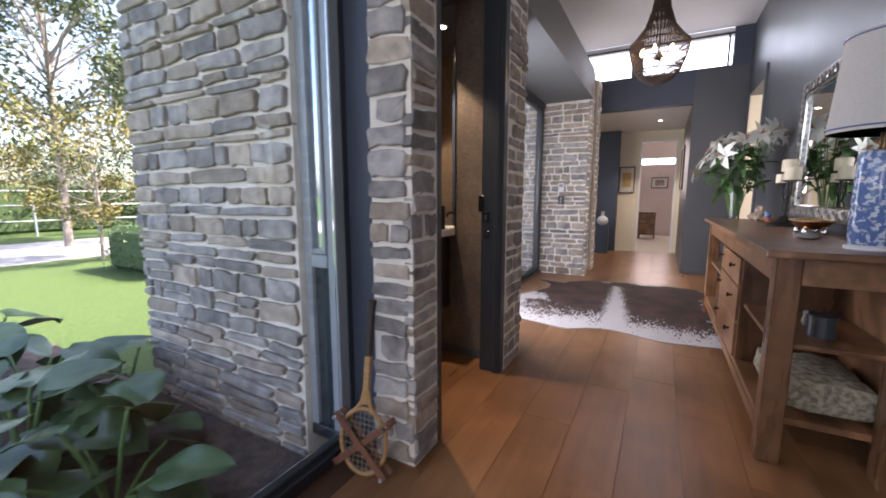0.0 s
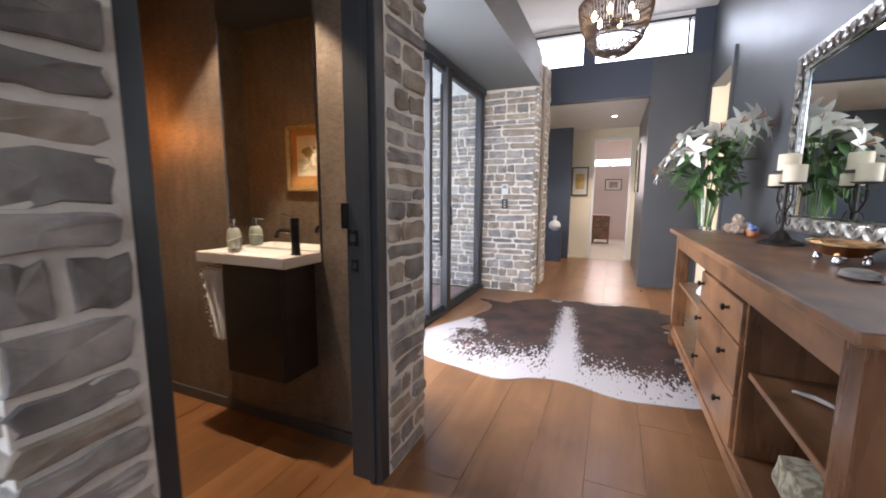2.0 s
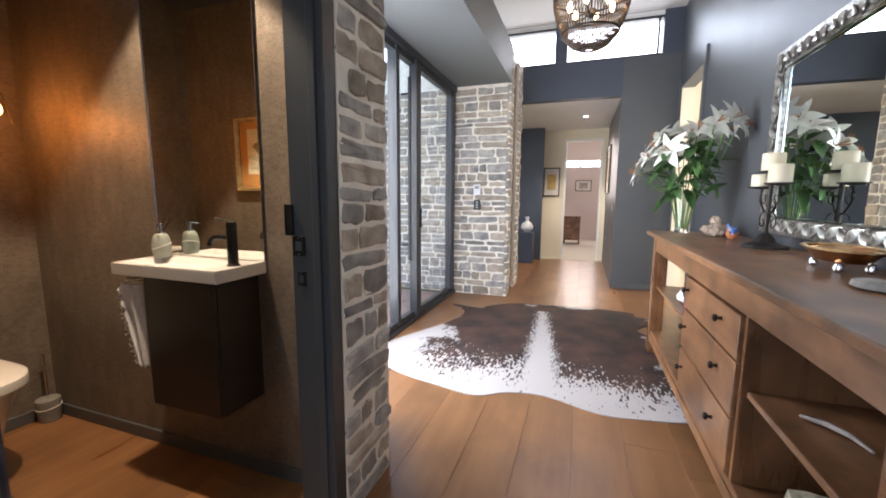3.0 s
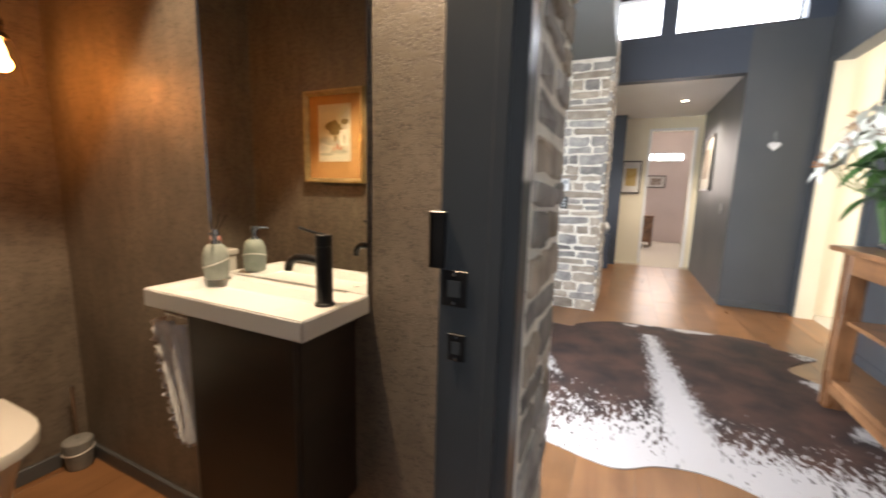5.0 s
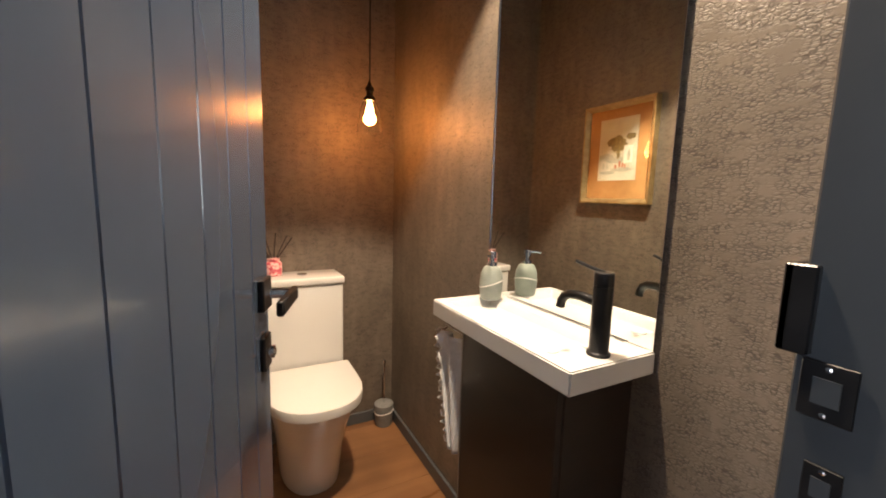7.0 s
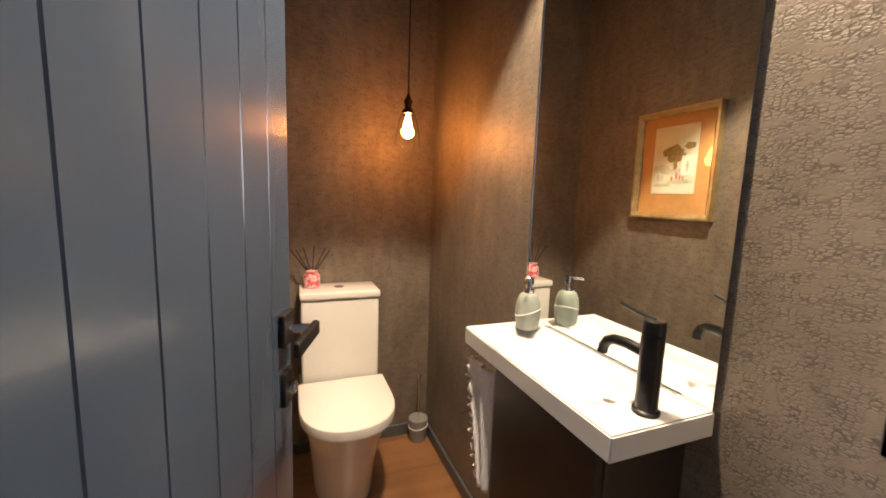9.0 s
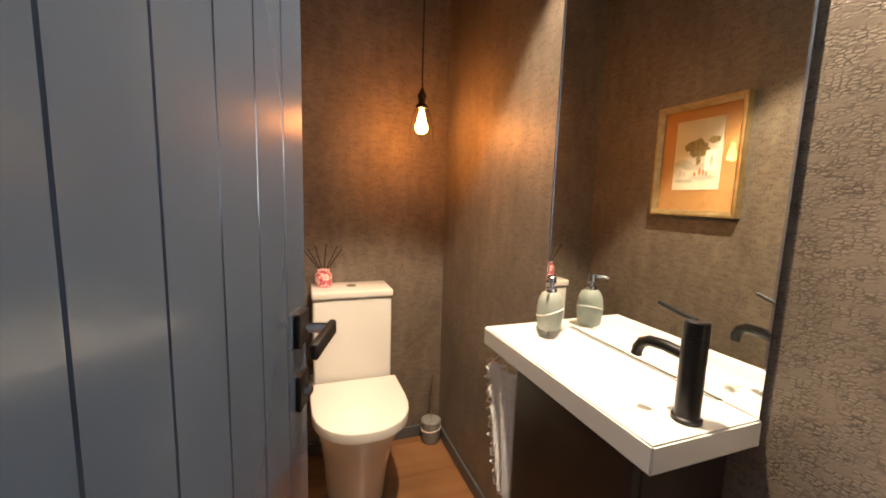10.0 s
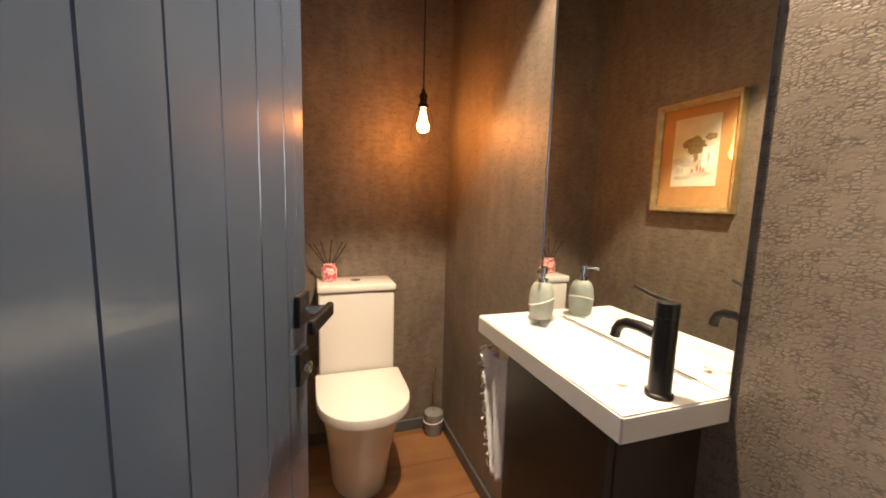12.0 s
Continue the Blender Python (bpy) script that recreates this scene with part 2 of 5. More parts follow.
# end wall with the hall opening and the clerestory
struct("wall_end_right", (0.31, X_R, Y_END, Y_END + 0.14, 0, 2.86), M_WALL, "blue-grey painted end wall beside the hall opening")
struct("wall_end_head", (-1.75, 0.31, Y_END, Y_END + 0.14, Z_LOW, 2.86), M_WALL_DARK, "slate-blue painted wall above the hall opening")
struct("wall_end_corner", (0.72, X_R, Y_END, Y_END + 0.14, 2.86, Z_CEIL), M_WALL_DARK, "slate-blue wall beside the clerestory window")
struct("wall_end_mullion", (-0.51, -0.36, Y_END, Y_END + 0.14, 2.86, Z_CEIL), M_WALL_DARK, "slate-blue post between the clerestory windows")
# hall beyond
struct("wall_hall_east", (0.31, 0.43, Y_END + 0.14, 9.5, 0, Z_LOW), M_WALL, "grey painted wall of the inner hall")
struct("ceiling_hall", (-3.2, 0.43, Y_END + 0.14, 9.62, Z_LOW, Z_LOW + 0.12), M_WHITE, "white ceiling of the inner hall", "ceiling")
struct("wall_hall_west", (-3.2, -0.79, 9.25, 9.37, 0, Z_LOW), M_WALL_DARK, "slate-blue painted hall wall")
struct("wall_hall_cream", (-1.2, -0.40, 9.62, 9.74, 0, 2.6), M_CREAM, "cream painted wall with a framed picture")
struct("wall_hall_cream_side", (0.20, 0.6, 9.62, 9.74, 0, 2.6), M_CREAM, "cream painted wall beside the far doorway")
struct("wall_hall_cream_head", (-0.40, 0.20, 9.62, 9.74, 2.2, 2.6), M_CREAM, "cream painted wall over the far doorway")
struct("wall_far", (-3.2, 3.2, 13.4, 13.55, 0, 3.0), M_PINK, "pale rose wall of the far room")
struct("wall_far_west", (-3.2, -3.05, 7.4, 13.4, 0, 3.0), M_PINK, "plain wall closing the far room")
struct("wall_far_east", (2.2, 2.35, 9.7, 13.4, 0, 3.0), M_PINK, "plain wall closing the far room")
struct("ceiling_far", (-3.2, 3.2, 9.74, 13.5, 2.9, 3.0), M_WHITE, "white ceiling of the far room", "ceiling")
# side room behind the doorway
struct("trim_lining_far", (X_R + 0.001, X_R + 0.14, 7.055, 7.079, 0, 2.42), M_CREAM, "cream painted doorway lining", "door frame")
struct("trim_lining_near", (X_R + 0.001, X_R + 0.14, 6.121, 6.14, 0, 2.42), M_CREAM, "cream painted doorway lining", "door frame")
struct("wall_side_room", (3.0, 3.12, 4.5, 9.0, 0, 2.7), M_CREAM, "cream wall of the side room")
struct("wall_side_room_south", (1.05, 3.0, 4.5, 4.6, 0, 2.7), M_CREAM, "cream wall closing the side room")
struct("wall_side_room_north", (1.05, 3.0, 7.25, 7.35, 0, 2.7), M_CREAM, "cream wall of the side room seen through the doorway")
struct("ceiling_side_room", (1.05, 3.1, 4.5, 7.3, 2.6, 2.7), M_WHITE, "white ceiling of the side room", "ceiling")
# soffit over the sliding door
struct("ceiling_soffit", (-1.75, -0.88, 3.15, 6.24, Z_LOW, 2.8), M_SOFFIT, "grey painted dropped soffit over the sliding door", "soffit")
struct("wall_west_over_soffit", (-1.75, -1.6, 2.95, 7.21, 2.8, Z_CEIL), M_WALL, "blue-grey wall above the soffit")
# back of the foyer
struct("wall_rear_left", (-1.3, -1.0, -2.5, -2.4, 0, Z_CEIL), M_WALL, "blue-grey wall behind the entrance")
struct("wall_rear_right", (0.8, X_R, -2.5, -2.4, 0, Z_CEIL), M_WALL, "blue-grey wall behind the entrance")
struct("wall_rear_head", (-1.0, 0.8, -2.5, -2.4, 3.0, Z_CEIL), M_WALL, "blue-grey wall over the entrance")


# ---- stone walls ----
def stone_face(parent, m, width, z0, z1, seed, low=0.06, high=0.125, short=0.13, long=0.36):
    """Rough coursed stones, each a mesh of its own; m maps (along, up, out) to the world."""
    rnd = random.Random(seed)
    z = z0
    while z < z1 - 0.03:
        h = min(rnd.uniform(low, high), z1 - z)
        u = -rnd.uniform(0.0, 0.06)
        while u < width - 0.02:
            w = rnd.uniform(short, long) * (0.75 + 0.5 * (h < 0.09))
            if width - (u + w) < 0.09: w = width - u + rnd.uniform(-0.01, 0.012)
            a, b = max(u, -0.012) + 0.006, min(u + w, width + 0.012) - 0.006
            split = h > 0.11 and rnd.random() < 0.3
            for lo, hi in (((z, z + h * 0.5), (z + h * 0.5, z + h)) if split else ((z, z + h),)):
                if b - a > 0.045: stone(parent, m, a, b, lo + rnd.uniform(0.003, 0.010), hi - rnd.uniform(0.003, 0.009), rnd)
            u += w
        z += h


def stone(parent, m, a, b, lo, hi, rnd):
    cx, cz, hw, hh = (a + b) / 2, (lo + hi) / 2, (b - a) / 2, (hi - lo) / 2
    lean = rnd.uniform(-0.05, 0.05) * min(1, 0.12 / hw)
    rim = []
    for sx, sz in ((-1, -0.6), (-0.9, -1), (-0.4, -1), (0.15, -1), (0.9, -1), (1, -0.6), (1, 0.55), (0.9, 1), (0.4, 1), (-0.15, 1), (-0.9, 1), (-1, 0.6)):
        jx, jz = min(0.014, hw * 0.18), min(0.011, hh * 0.26)
        rim.append((sx * hw + rnd.uniform(-jx, jx * 0.4) * (1 if sx > 0 else -1), sz * hh + rnd.uniform(-jz, jz * 0.4) * (1 if sz > 0 else -1) + lean * sx * hw))
    out = rnd.uniform(0.008, 0.022)
    verts, n = [], len(rim)
    for f, d in ((1, -0.03), (0.99, out * 0.75), (0.84, out)):
        for x, zz in rim:
            inset = min(0.006, hh * 0.2, hw * 0.2)
            k = 1 - inset / max(hw, 0.03) if f < 0.9 else f
            j = 1 - inset / max(hh, 0.02) if f < 0.9 else f
            verts.append(Vector((x * k, zz * j, d + (rnd.uniform(-0.004, 0.003) if f < 0.95 else 0))))
    verts.append(Vector((rnd.uniform(-0.3, 0.3) * hw, rnd.uniform(-0.2, 0.2) * hh, out + rnd.uniform(-0.001, 0.004))))
    faces = []
    for r in range(2):
        for i in range(n): faces.append((r * n + i, r * n + (i + 1) % n, (r + 1) * n + (i + 1) % n, (r + 1) * n + i))
    for i in range(n): faces.append((2 * n + i, 2 * n + (i + 1) % n, 3 * n))
    data = bpy.data.meshes.new("stone")
    turn = m.to_3x3()
    data.from_pydata([turn @ v for v in verts], [], faces)
    data.materials.append(M_STONE_WARM if rnd.random() < 0.38 else M_STONE)
    ob = new("stone", data)
    ob.parent = parent
    ob.location = m @ Vector((cx, cz, 0))


def facing(origin, along, out):
    """A frame whose first axis runs along a wall, second up, third out of it."""
    a, o = Vector(along), Vector(out)
    return Matrix(((a.x, 0, o.x, origin[0]), (a.y, 0, o.y, origin[1]), (a.z, 1, o.z, origin[2]), (0, 0, 0, 1)))


ext_wall = struct("wall_exterior_stone", (-2.75, -1.40, 1.68, 1.98, -0.25, 3.5), M_MORTAR, "rough coursed grey stone outside wall with cream mortar")
pillar = struct("wall_pillar_stone", (-1.03, -0.835, 1.748, 1.94, 0, Z_CEIL), M_MORTAR, "rough coursed stone pillar with cream mortar beside the doorway", "pillar")
pier = struct("wall_pier_stone", (-0.958, -0.835, 2.815, 3.14, 0, Z_CEIL), M_MORTAR, "rough coursed stone pier with cream mortar beside the doorway", "pier")
far_stone = struct("wall_far_stone", (-2.9, -0.895, 6.26, 6.47, 0, 2.8), M_MORTAR, "pale coursed stone wall at the end of the sliding door")
far_stone_end = struct("wall_far_stone_end", (-1.3, -0.895, 6.80, 7.1, 0, 2.8), M_MORTAR, "pale coursed stone return before the inner hall")

struct("wall_porch_return", (-1.57, -0.96, 3.055, 3.14, 0, Z_CEIL), M_WALL_DARK, "dark wall between the pier and the sliding door")
# fixed panels and openings of the left-hand side
struct("wall_dark_jamb", (-1.2, -1.032, 1.80, 1.98, 0, Z_CEIL), M_WALL_DARK, "dark blue painted jamb beside the stone pillar")
struct("wall_over_slot_window", (-1.40, -1.2, 1.76, 1.98, 2.6, Z_CEIL), M_WALL_DARK, "dark wall over the slot window")
struct("wall_over_powder_door", (-0.99, -0.84, 1.94, 2.815, 2.42, Z_CEIL), M_WALL_DARK, "dark wall over the powder room doorway")
struct("panel_wood", (-1.2, -0.93, 6.47, 6.80, 0, 2.8), mat("dark_timber_panel", (0.05, 0.028, 0.018), 0.5, second=(0.08, 0.045, 0.03), scale=4, stretch=(8, 8, 1), bump=0.1), "dark stained timber panel between two stone piers", "panel")

# ---- powder room shell ----
def wallpaper():
    """Taupe vinyl paper, embossed like snakeskin: flat scales between fine dark creases."""
    m = mat("textured_taupe_wallpaper", (0.15, 0.122, 0.096), 0.43, 0.08, second=(0.225, 0.185, 0.145), scale=5, detail=10, stretch=(4, 4, 1.2), lo=0.25, hi=0.78, mottle=0.14, mottle_scale=3)
    n, l = m.node_tree.nodes, m.node_tree.links
    b = n["Principled BSDF"]
    base = b.inputs["Base Color"].links[0].from_socket
    co = n.new("ShaderNodeTexCoord")
    mp = n.new("ShaderNodeMapping"); mp.inputs["Scale"].default_value = (1, 1, 2.3)
    l.new(co.outputs["Object"], mp.inputs[0])
    v = n.new("ShaderNodeTexVoronoi"); v.feature = "DISTANCE_TO_EDGE"
    v.inputs["Scale"].default_value, v.inputs["Randomness"].default_value = 104, 0.75
    l.new(mp.outputs[0], v.inputs["Vector"])
    crease = n.new("ShaderNodeMapRange"); crease.inputs["From Min"].default_value, crease.inputs["From Max"].default_value = 0.03, 0.2
    l.new(v.outputs["Distance"], crease.inputs[0])
    worn = n.new("ShaderNodeTexNoise"); worn.inputs["Scale"].default_value, worn.inputs["Detail"].default_value = 26, 5
    l.new(mp.outputs[0], worn.inputs[0])
    keep = n.new("ShaderNodeMapRange"); keep.inputs["From Min"].default_value, keep.inputs["From Max"].default_value = 0.62, 0.42
    l.new(worn.outputs["Fac"], keep.inputs[0])
    h = n.new("ShaderNodeMix")
    h.inputs["A"].default_value = 0.8
    l.new(keep.outputs[0], h.inputs["Factor"]); l.new(crease.outputs[0], h.inputs["B"])
    tone = n.new("ShaderNodeMapRange"); tone.inputs["To Min"].default_value, tone.inputs["To Max"].default_value = 0.52, 1.12
    l.new(h.outputs["Result"], tone.inputs[0])
    hsv = n.new("ShaderNodeHueSaturation")
    l.new(tone.outputs[0], hsv.inputs["Value"]); l.new(base, hsv.inputs["Color"]); l.new(hsv.outputs[0], b.inputs["Base Color"])
    bp = n.new("ShaderNodeBump"); bp.inputs["Strength"].default_value, bp.inputs["Distance"].default_value = 0.27, 0.0022
    l.new(h.outputs["Result"], bp.inputs["Height"]); l.new(bp.outputs[0], b.inputs["Normal"])
    return m


M_PAPER = wallpaper()
M_SKIRT = mat("dark_grey_skirting_paint", (0.07, 0.075, 0.08), 0.45, second=(0.085, 0.09, 0.095), scale=5, bump=0.05)
struct("wall_powder_back", (-2.83, -2.72, 1.99, 2.93, 0, 2.4), M_PAPER, "taupe textured wallpaper behind the toilet")
struct("wall_powder_right", (-2.72, -0.96, 2.92, 3.05, 0, 2.4), M_PAPER, "taupe textured wallpaper behind the vanity")
struct("wall_powder_left", (-2.72, -1.0, 1.985, 2.0, 0, 2.4), M_PAPER, "taupe textured wallpaper with a framed picture")
struct("ceiling_powder", (-2.83, -0.99, 1.985, 2.93, 2.4, 2.5), M_WALL_DARK, "dark painted ceiling of the powder room", "ceiling")
struct("wall_powder_outer", (-3.0, -2.835, 1.985, 3.15, -0.2, 3.4), M_WALL_DARK, "outer wall of the powder room")
struct("wall_powder_north_outer", (-2.78, -1.58, 3.06, 3.15, -0.2, 3.4), M_WALL_DARK, "outer wall beside the porch")
struct("baseboard_back", (-2.72, -2.707, 2.0, 2.92, 0, 0.06), M_SKIRT, "dark grey painted skirting board", "skirting", 0.002)
struct("baseboard_right", (-2.707, -1.0, 2.907, 2.92, 0, 0.06), M_SKIRT, "dark grey painted skirting board", "skirting", 0.002)
struct("baseboard_left", (-2.707, -1.0, 2.0, 2.013, 0, 0.06), M_SKIRT, "dark grey painted skirting board", "skirting", 0.002)

# door frame: moulded jambs and head
M_JAMB = M_TRIM
struct("trim_jamb_right", (-0.978, -0.836, 2.75, 2.813, 0, 2.42), M_JAMB, "charcoal painted door jamb with black strike plates", "door frame", 0.003)
struct("trim_jamb_right_stop", (-0.885, -0.86, 2.737, 2.748, 0, 2.42), M_JAMB, "charcoal painted door stop", "door frame", 0.002)
struct("trim_jamb_left", (-0.995, -0.836, 1.942, 1.985, 0, 2.42), M_JAMB, "charcoal painted door jamb", "door frame", 0.003)
struct("trim_jamb_head", (-0.995, -0.836, 1.986, 2.749, 2.37, 2.418), M_JAMB, "charcoal painted door head", "door frame", 0.003)

M_BLACK = mat("matt_black_metal", (0.012, 0.012, 0.013), 0.32, 0.4, second=(0.018, 0.018, 0.019), scale=20, bump=0.03, bump_scale=200)
M_CHROME = mat("polished_chrome", (0.75, 0.76, 0.78), 0.08, 1.0)
for i, (x0, x1, z0, z1, nm) in enumerate(((-0.969, -0.922, 0.972, 1.036, "strike_plate"), (-0.955, -0.922, 0.872, 0.922, "strike_plate"))):
    t = thing(nm, pose((x0 + x1) / 2, 2.748, (z0 + z1) / 2), "black metal strike plate screwed to the door jamb", "strike plate", "strike plates")
    hw, hh = (x1 - x0) / 2, (z1 - z0) / 2
    bx("plate", (-hw, hw, -0.003, 0.0, -hh, hh), M_BLACK, t, bevel=0.001)
    bx("keep", (-hw * 0.5, hw * 0.5, -0.0045, -0.003, -hh * 0.45, hh * 0.45), M_TRIM, t, "dark recessed latch keep")
    for s in (-1, 1): part("screw", lathe(bmesh.new(), [(0.003, 0), (0.003, 0.0015), (0.001, 0.002)], 8, pose(0, -0.003, s * hh * 0.8, 90)), M_CHROME, t)
t = thing("strike_box", pose(-0.982, 2.76, 1.088), "black metal latch cover on the edge of the jamb", "latch")
bx("cover", (-0.012, 0.018, -0.02, -0.008, -0.05, 0.05), M_BLACK, t, bevel=0.002)
bx("lip", (-0.012, -0.002, -0.02, 0.03, -0.05, 0.05), M_BLACK, t, bevel=0.002)

# ---- the powder room door, standing open ----
M_DOOR = mat("blue_grey_satin_door_paint", (0.055, 0.078, 0.122), 0.21, second=(0.058, 0.082, 0.128), scale=3, coat=0.25)
DOOR_L, DOOR_H = 0.745, 2.36
door_turn = math.degrees(math.atan2(0.228, -0.71))
door = thing("door_1", pose(-0.912, 2.0, 0.012, 0, 0, door_turn), "blue-grey grooved tongue-and-groove door standing open", "door")
n_board = 8
for i in range(n_board):
    w = DOOR_L / n_board
    bm = bmesh.new()
    g = 0.002
    prism(bm, [(i * w, -0.03), (i * w, 0.0165), (i * w + g, 0.02), ((i + 1) * w - g, 0.02), ((i + 1) * w, 0.0165), ((i + 1) * w, -0.03)][::-1], 0, DOOR_H)
    bmesh.ops.transform(bm, verts=bm.verts, matrix=Matrix.Diagonal((1, -1, 1, 1)))
    part("board", bm, M_DOOR, door)
def lever(side):
    bm = box(bmesh.new(), 0.678, 0.732, side * 0.031, side * 0.02, 0.97, 1.03, bevel=0.002)
    rose = part("rose", bm, M_BLACK, door, "square black handle rose")
    bm = lathe(bmesh.new(), [(0.009, 0), (0.009, 0.045)], 12, pose(0.705, side * 0.03, 1.0, 90 if side < 0 else -90))
    part("spindle", bm, M_CHROME, rose, "polished spindle")
    bm = box(bmesh.new(), 0.595, 0.715, side * 0.083, side * 0.07, 0.987, 1.013, bevel=0.003)
    part("lever", bm, M_BLACK, rose, "flat black lever", True)
    bm = box(bmesh.new(), 0.683, 0.728, side * 0.029, side * 0.02, 0.855, 0.92, bevel=0.002)
    lock = part("lock_plate", bm, M_BLACK, door, "square black privacy lock plate")
    part("lock_turn", lathe(bmesh.new(), [(0.012, 0), (0.012, 0.012), (0.006, 0.014)], 16, pose(0.705, side * 0.028, 0.887, 90 if side < 0 else -90)), M_CHROME, lock)
lever(-1)
lever(1)
bx("latch_face", (0.744, 0.7475, -0.008, 0.018, 0.95, 1.05), M_CHROME, door, "chrome latch face on the door edge")

# ---- windows ----
def pane(name, dims, parent, label=""):
    p = bx(name, dims, M_GLASS, parent, label)
    p.visible_shadow = False
    return p


w1 = thing("window_1", pose(X_GLASS, 0, 0), "full-height entrance window in a black aluminium frame", "window", kind="structure")
bx("sill_rail", (-0.035, 0.06, -2.4, 1.70, 0, 0.055), M_FRAME, w1, bevel=0.004)
bx("sill_rail_step", (0.0, 0.035, -2.4, 1.70, 0.056, 0.075), M_FRAME, w1, bevel=0.003)
bx("head_rail", (-0.035, 0.06, -2.4, 1.70, 3.25, Z_CEIL), M_FRAME, w1, bevel=0.004)
bx("mullion", (-0.03, 0.03, -0.75, -0.69, 0.076, 3.25), M_FRAME, w1, bevel=0.004)
bx("mullion", (-0.03, 0.03, -2.4, -2.34, 0.076, 3.25), M_FRAME, w1, bevel=0.004)
pane("pane", (-0.006, 0.0, -0.69, 1.70, 0.076, 3.25), w1)
pane("pane", (-0.006, 0.0, -2.34, -0.75, 0.076, 3.25), w1)

w2 = thing("window_2", pose(-1.30, 1.74, 0), "narrow grey aluminium slot window beside the stone wall", "window", kind="structure")
bx("frame_side", (-0.10, -0.055, -0.03, 0.03, 0.06, 2.6), M_GREYFRAME, w2, bevel=0.004)
bx("frame_side", (0.045, 0.10, -0.03, 0.03, 0.06, 2.6), M_GREYFRAME, w2, bevel=0.004)
bx("frame_transom", (-0.055, 0.045, -0.032, 0.03, 0.82, 0.88), M_GREYFRAME, w2, bevel=0.004)
bx("frame_sill", (-0.10, 0.10, -0.03, 0.03, 0.0, 0.058), M_FRAME, w2, bevel=0.004)
sash = bx("sash", (-0.054, -0.035, -0.04, 0.0, 0.885, 2.6), M_GREYFRAME, w2, bevel=0.003)
bx("sash", (0.025, 0.044, -0.04, 0.0, 0.885, 2.6), M_GREYFRAME, w2, bevel=0.003)
bx("sash", (-0.034, 0.024, -0.04, 0.0, 0.885, 0.905), M_GREYFRAME, w2, bevel=0.003)
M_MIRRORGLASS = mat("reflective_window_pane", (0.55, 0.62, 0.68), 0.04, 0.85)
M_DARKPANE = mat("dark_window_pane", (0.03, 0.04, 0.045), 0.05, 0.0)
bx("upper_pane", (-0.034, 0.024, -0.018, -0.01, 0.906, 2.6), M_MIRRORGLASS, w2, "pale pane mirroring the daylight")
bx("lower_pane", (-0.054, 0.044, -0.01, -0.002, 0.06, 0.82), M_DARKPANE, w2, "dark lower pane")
bx("backing", (-0.10, 0.10, 0.031, 0.2, 0, 2.6), M_TRIM, w2)

w3 = thing("window_3", pose(-1.57, 0, 0), "black aluminium sliding door with clear panes", "glass door", kind="structure")
for y0, y1 in ((3.16, 3.22), (5.12, 5.19), (6.13, 6.235), (4.68, 4.74)):
    bx("stile", (-0.05, 0.04, y0, y1, 0.04, 2.36), M_FRAME, w3, bevel=0.004)
bx("stile", (-0.02, 0.06, 5.04, 5.11, 0.04, 2.36), M_FRAME, w3, bevel=0.004)
bx("sill", (-0.08, 0.06, 3.16, 6.235, 0, 0.04), M_FRAME, w3, bevel=0.003)
bx("head", (-0.06, 0.06, 3.16, 6.235, 2.361, 2.42), M_FRAME, w3, bevel=0.003)
for y0, y1 in ((3.22, 4.68), (4.74, 5.04), (5.19, 6.13)):
    bx("rail", (-0.03, 0.03, y0, y1, 0.041, 0.09), M_FRAME, w3, bevel=0.003)
    bx("rail", (-0.03, 0.03, y0, y1, 2.31, 2.36), M_FRAME, w3, bevel=0.003)
    pane("pane", (-0.005, 0.003, y0, y1, 0.09, 2.31), w3)
bm = bmesh.new(); tube(bm, [(0.1, 4.79, 0.62), (0.1, 4.79, 2.13)], 0.014, 10); tube(bm, [(0.03, 4.79, 0.75), (0.1, 4.79, 0.75)], 0.009); tube(bm, [(0.03, 4.79, 2.0), (0.1, 4.79, 2.0)], 0.009)
part("pull_bar", bm, M_BLACK, w3, "long black vertical pull handle", True)
bx("latch_handle", (0.041, 0.07, 5.14, 5.165, 0.88, 1.06), M_CHROME, w3, "silver latch handle", 0.006, True)

w4 = thing("window_4", pose(0, Y_END + 0.02, 0), "clerestory window under the ceiling", "window", kind="structure")
for x0, x1 in ((-1.74, -0.51), (-0.36, 0.72)):
    bx("frame_bottom", (x0, x1, 0.0, 0.08, 2.862, 2.885), M_FRAME, w4, bevel=0.002)
    bx("frame_top", (x0, x1, -0.02, 0.08, 3.27, 3.3), M_FRAME, w4, bevel=0.002)
    bx("frame_head", (x0, x1, -0.005, 0.1, 3.301, Z_CEIL), M_WHITE, w4)
    pane("pane", (x0, x1, 0.03, 0.036, 2.885, 3.27), w4)
bx("frame_bar", (0.66, 0.685, -0.01, 0.06, 2.885, 3.27), M_FRAME, w4, bevel=0.002)

# doorway trims and small fittings of the hall
for nm, d in (("trim_door_side", (0.905, X_R + 0.13, 6.07, 6.12, 0, 2.56)), ("trim_door_side", (0.912, X_R + 0.13, 7.08, 7.12, 0, 2.5)), ("trim_door_head", (0.914, X_R + 0.13, 6.121, 7.079, 2.42, 2.47))):
    struct(nm, d, M_WALL, "grey painted doorway trim", "door frame", 0.004)
struct("baseboard_end", (0.335, 0.905, Y_END - 0.012, Y_END, 0, 0.07), M_WALL, "grey painted skirting board", "skirting", 0.002)
struct("baseboard_east", (X_R - 0.012, X_R, -2.4, 6.07, 0, 0.07), M_WALL, "grey painted skirting board", "skirting", 0.002)
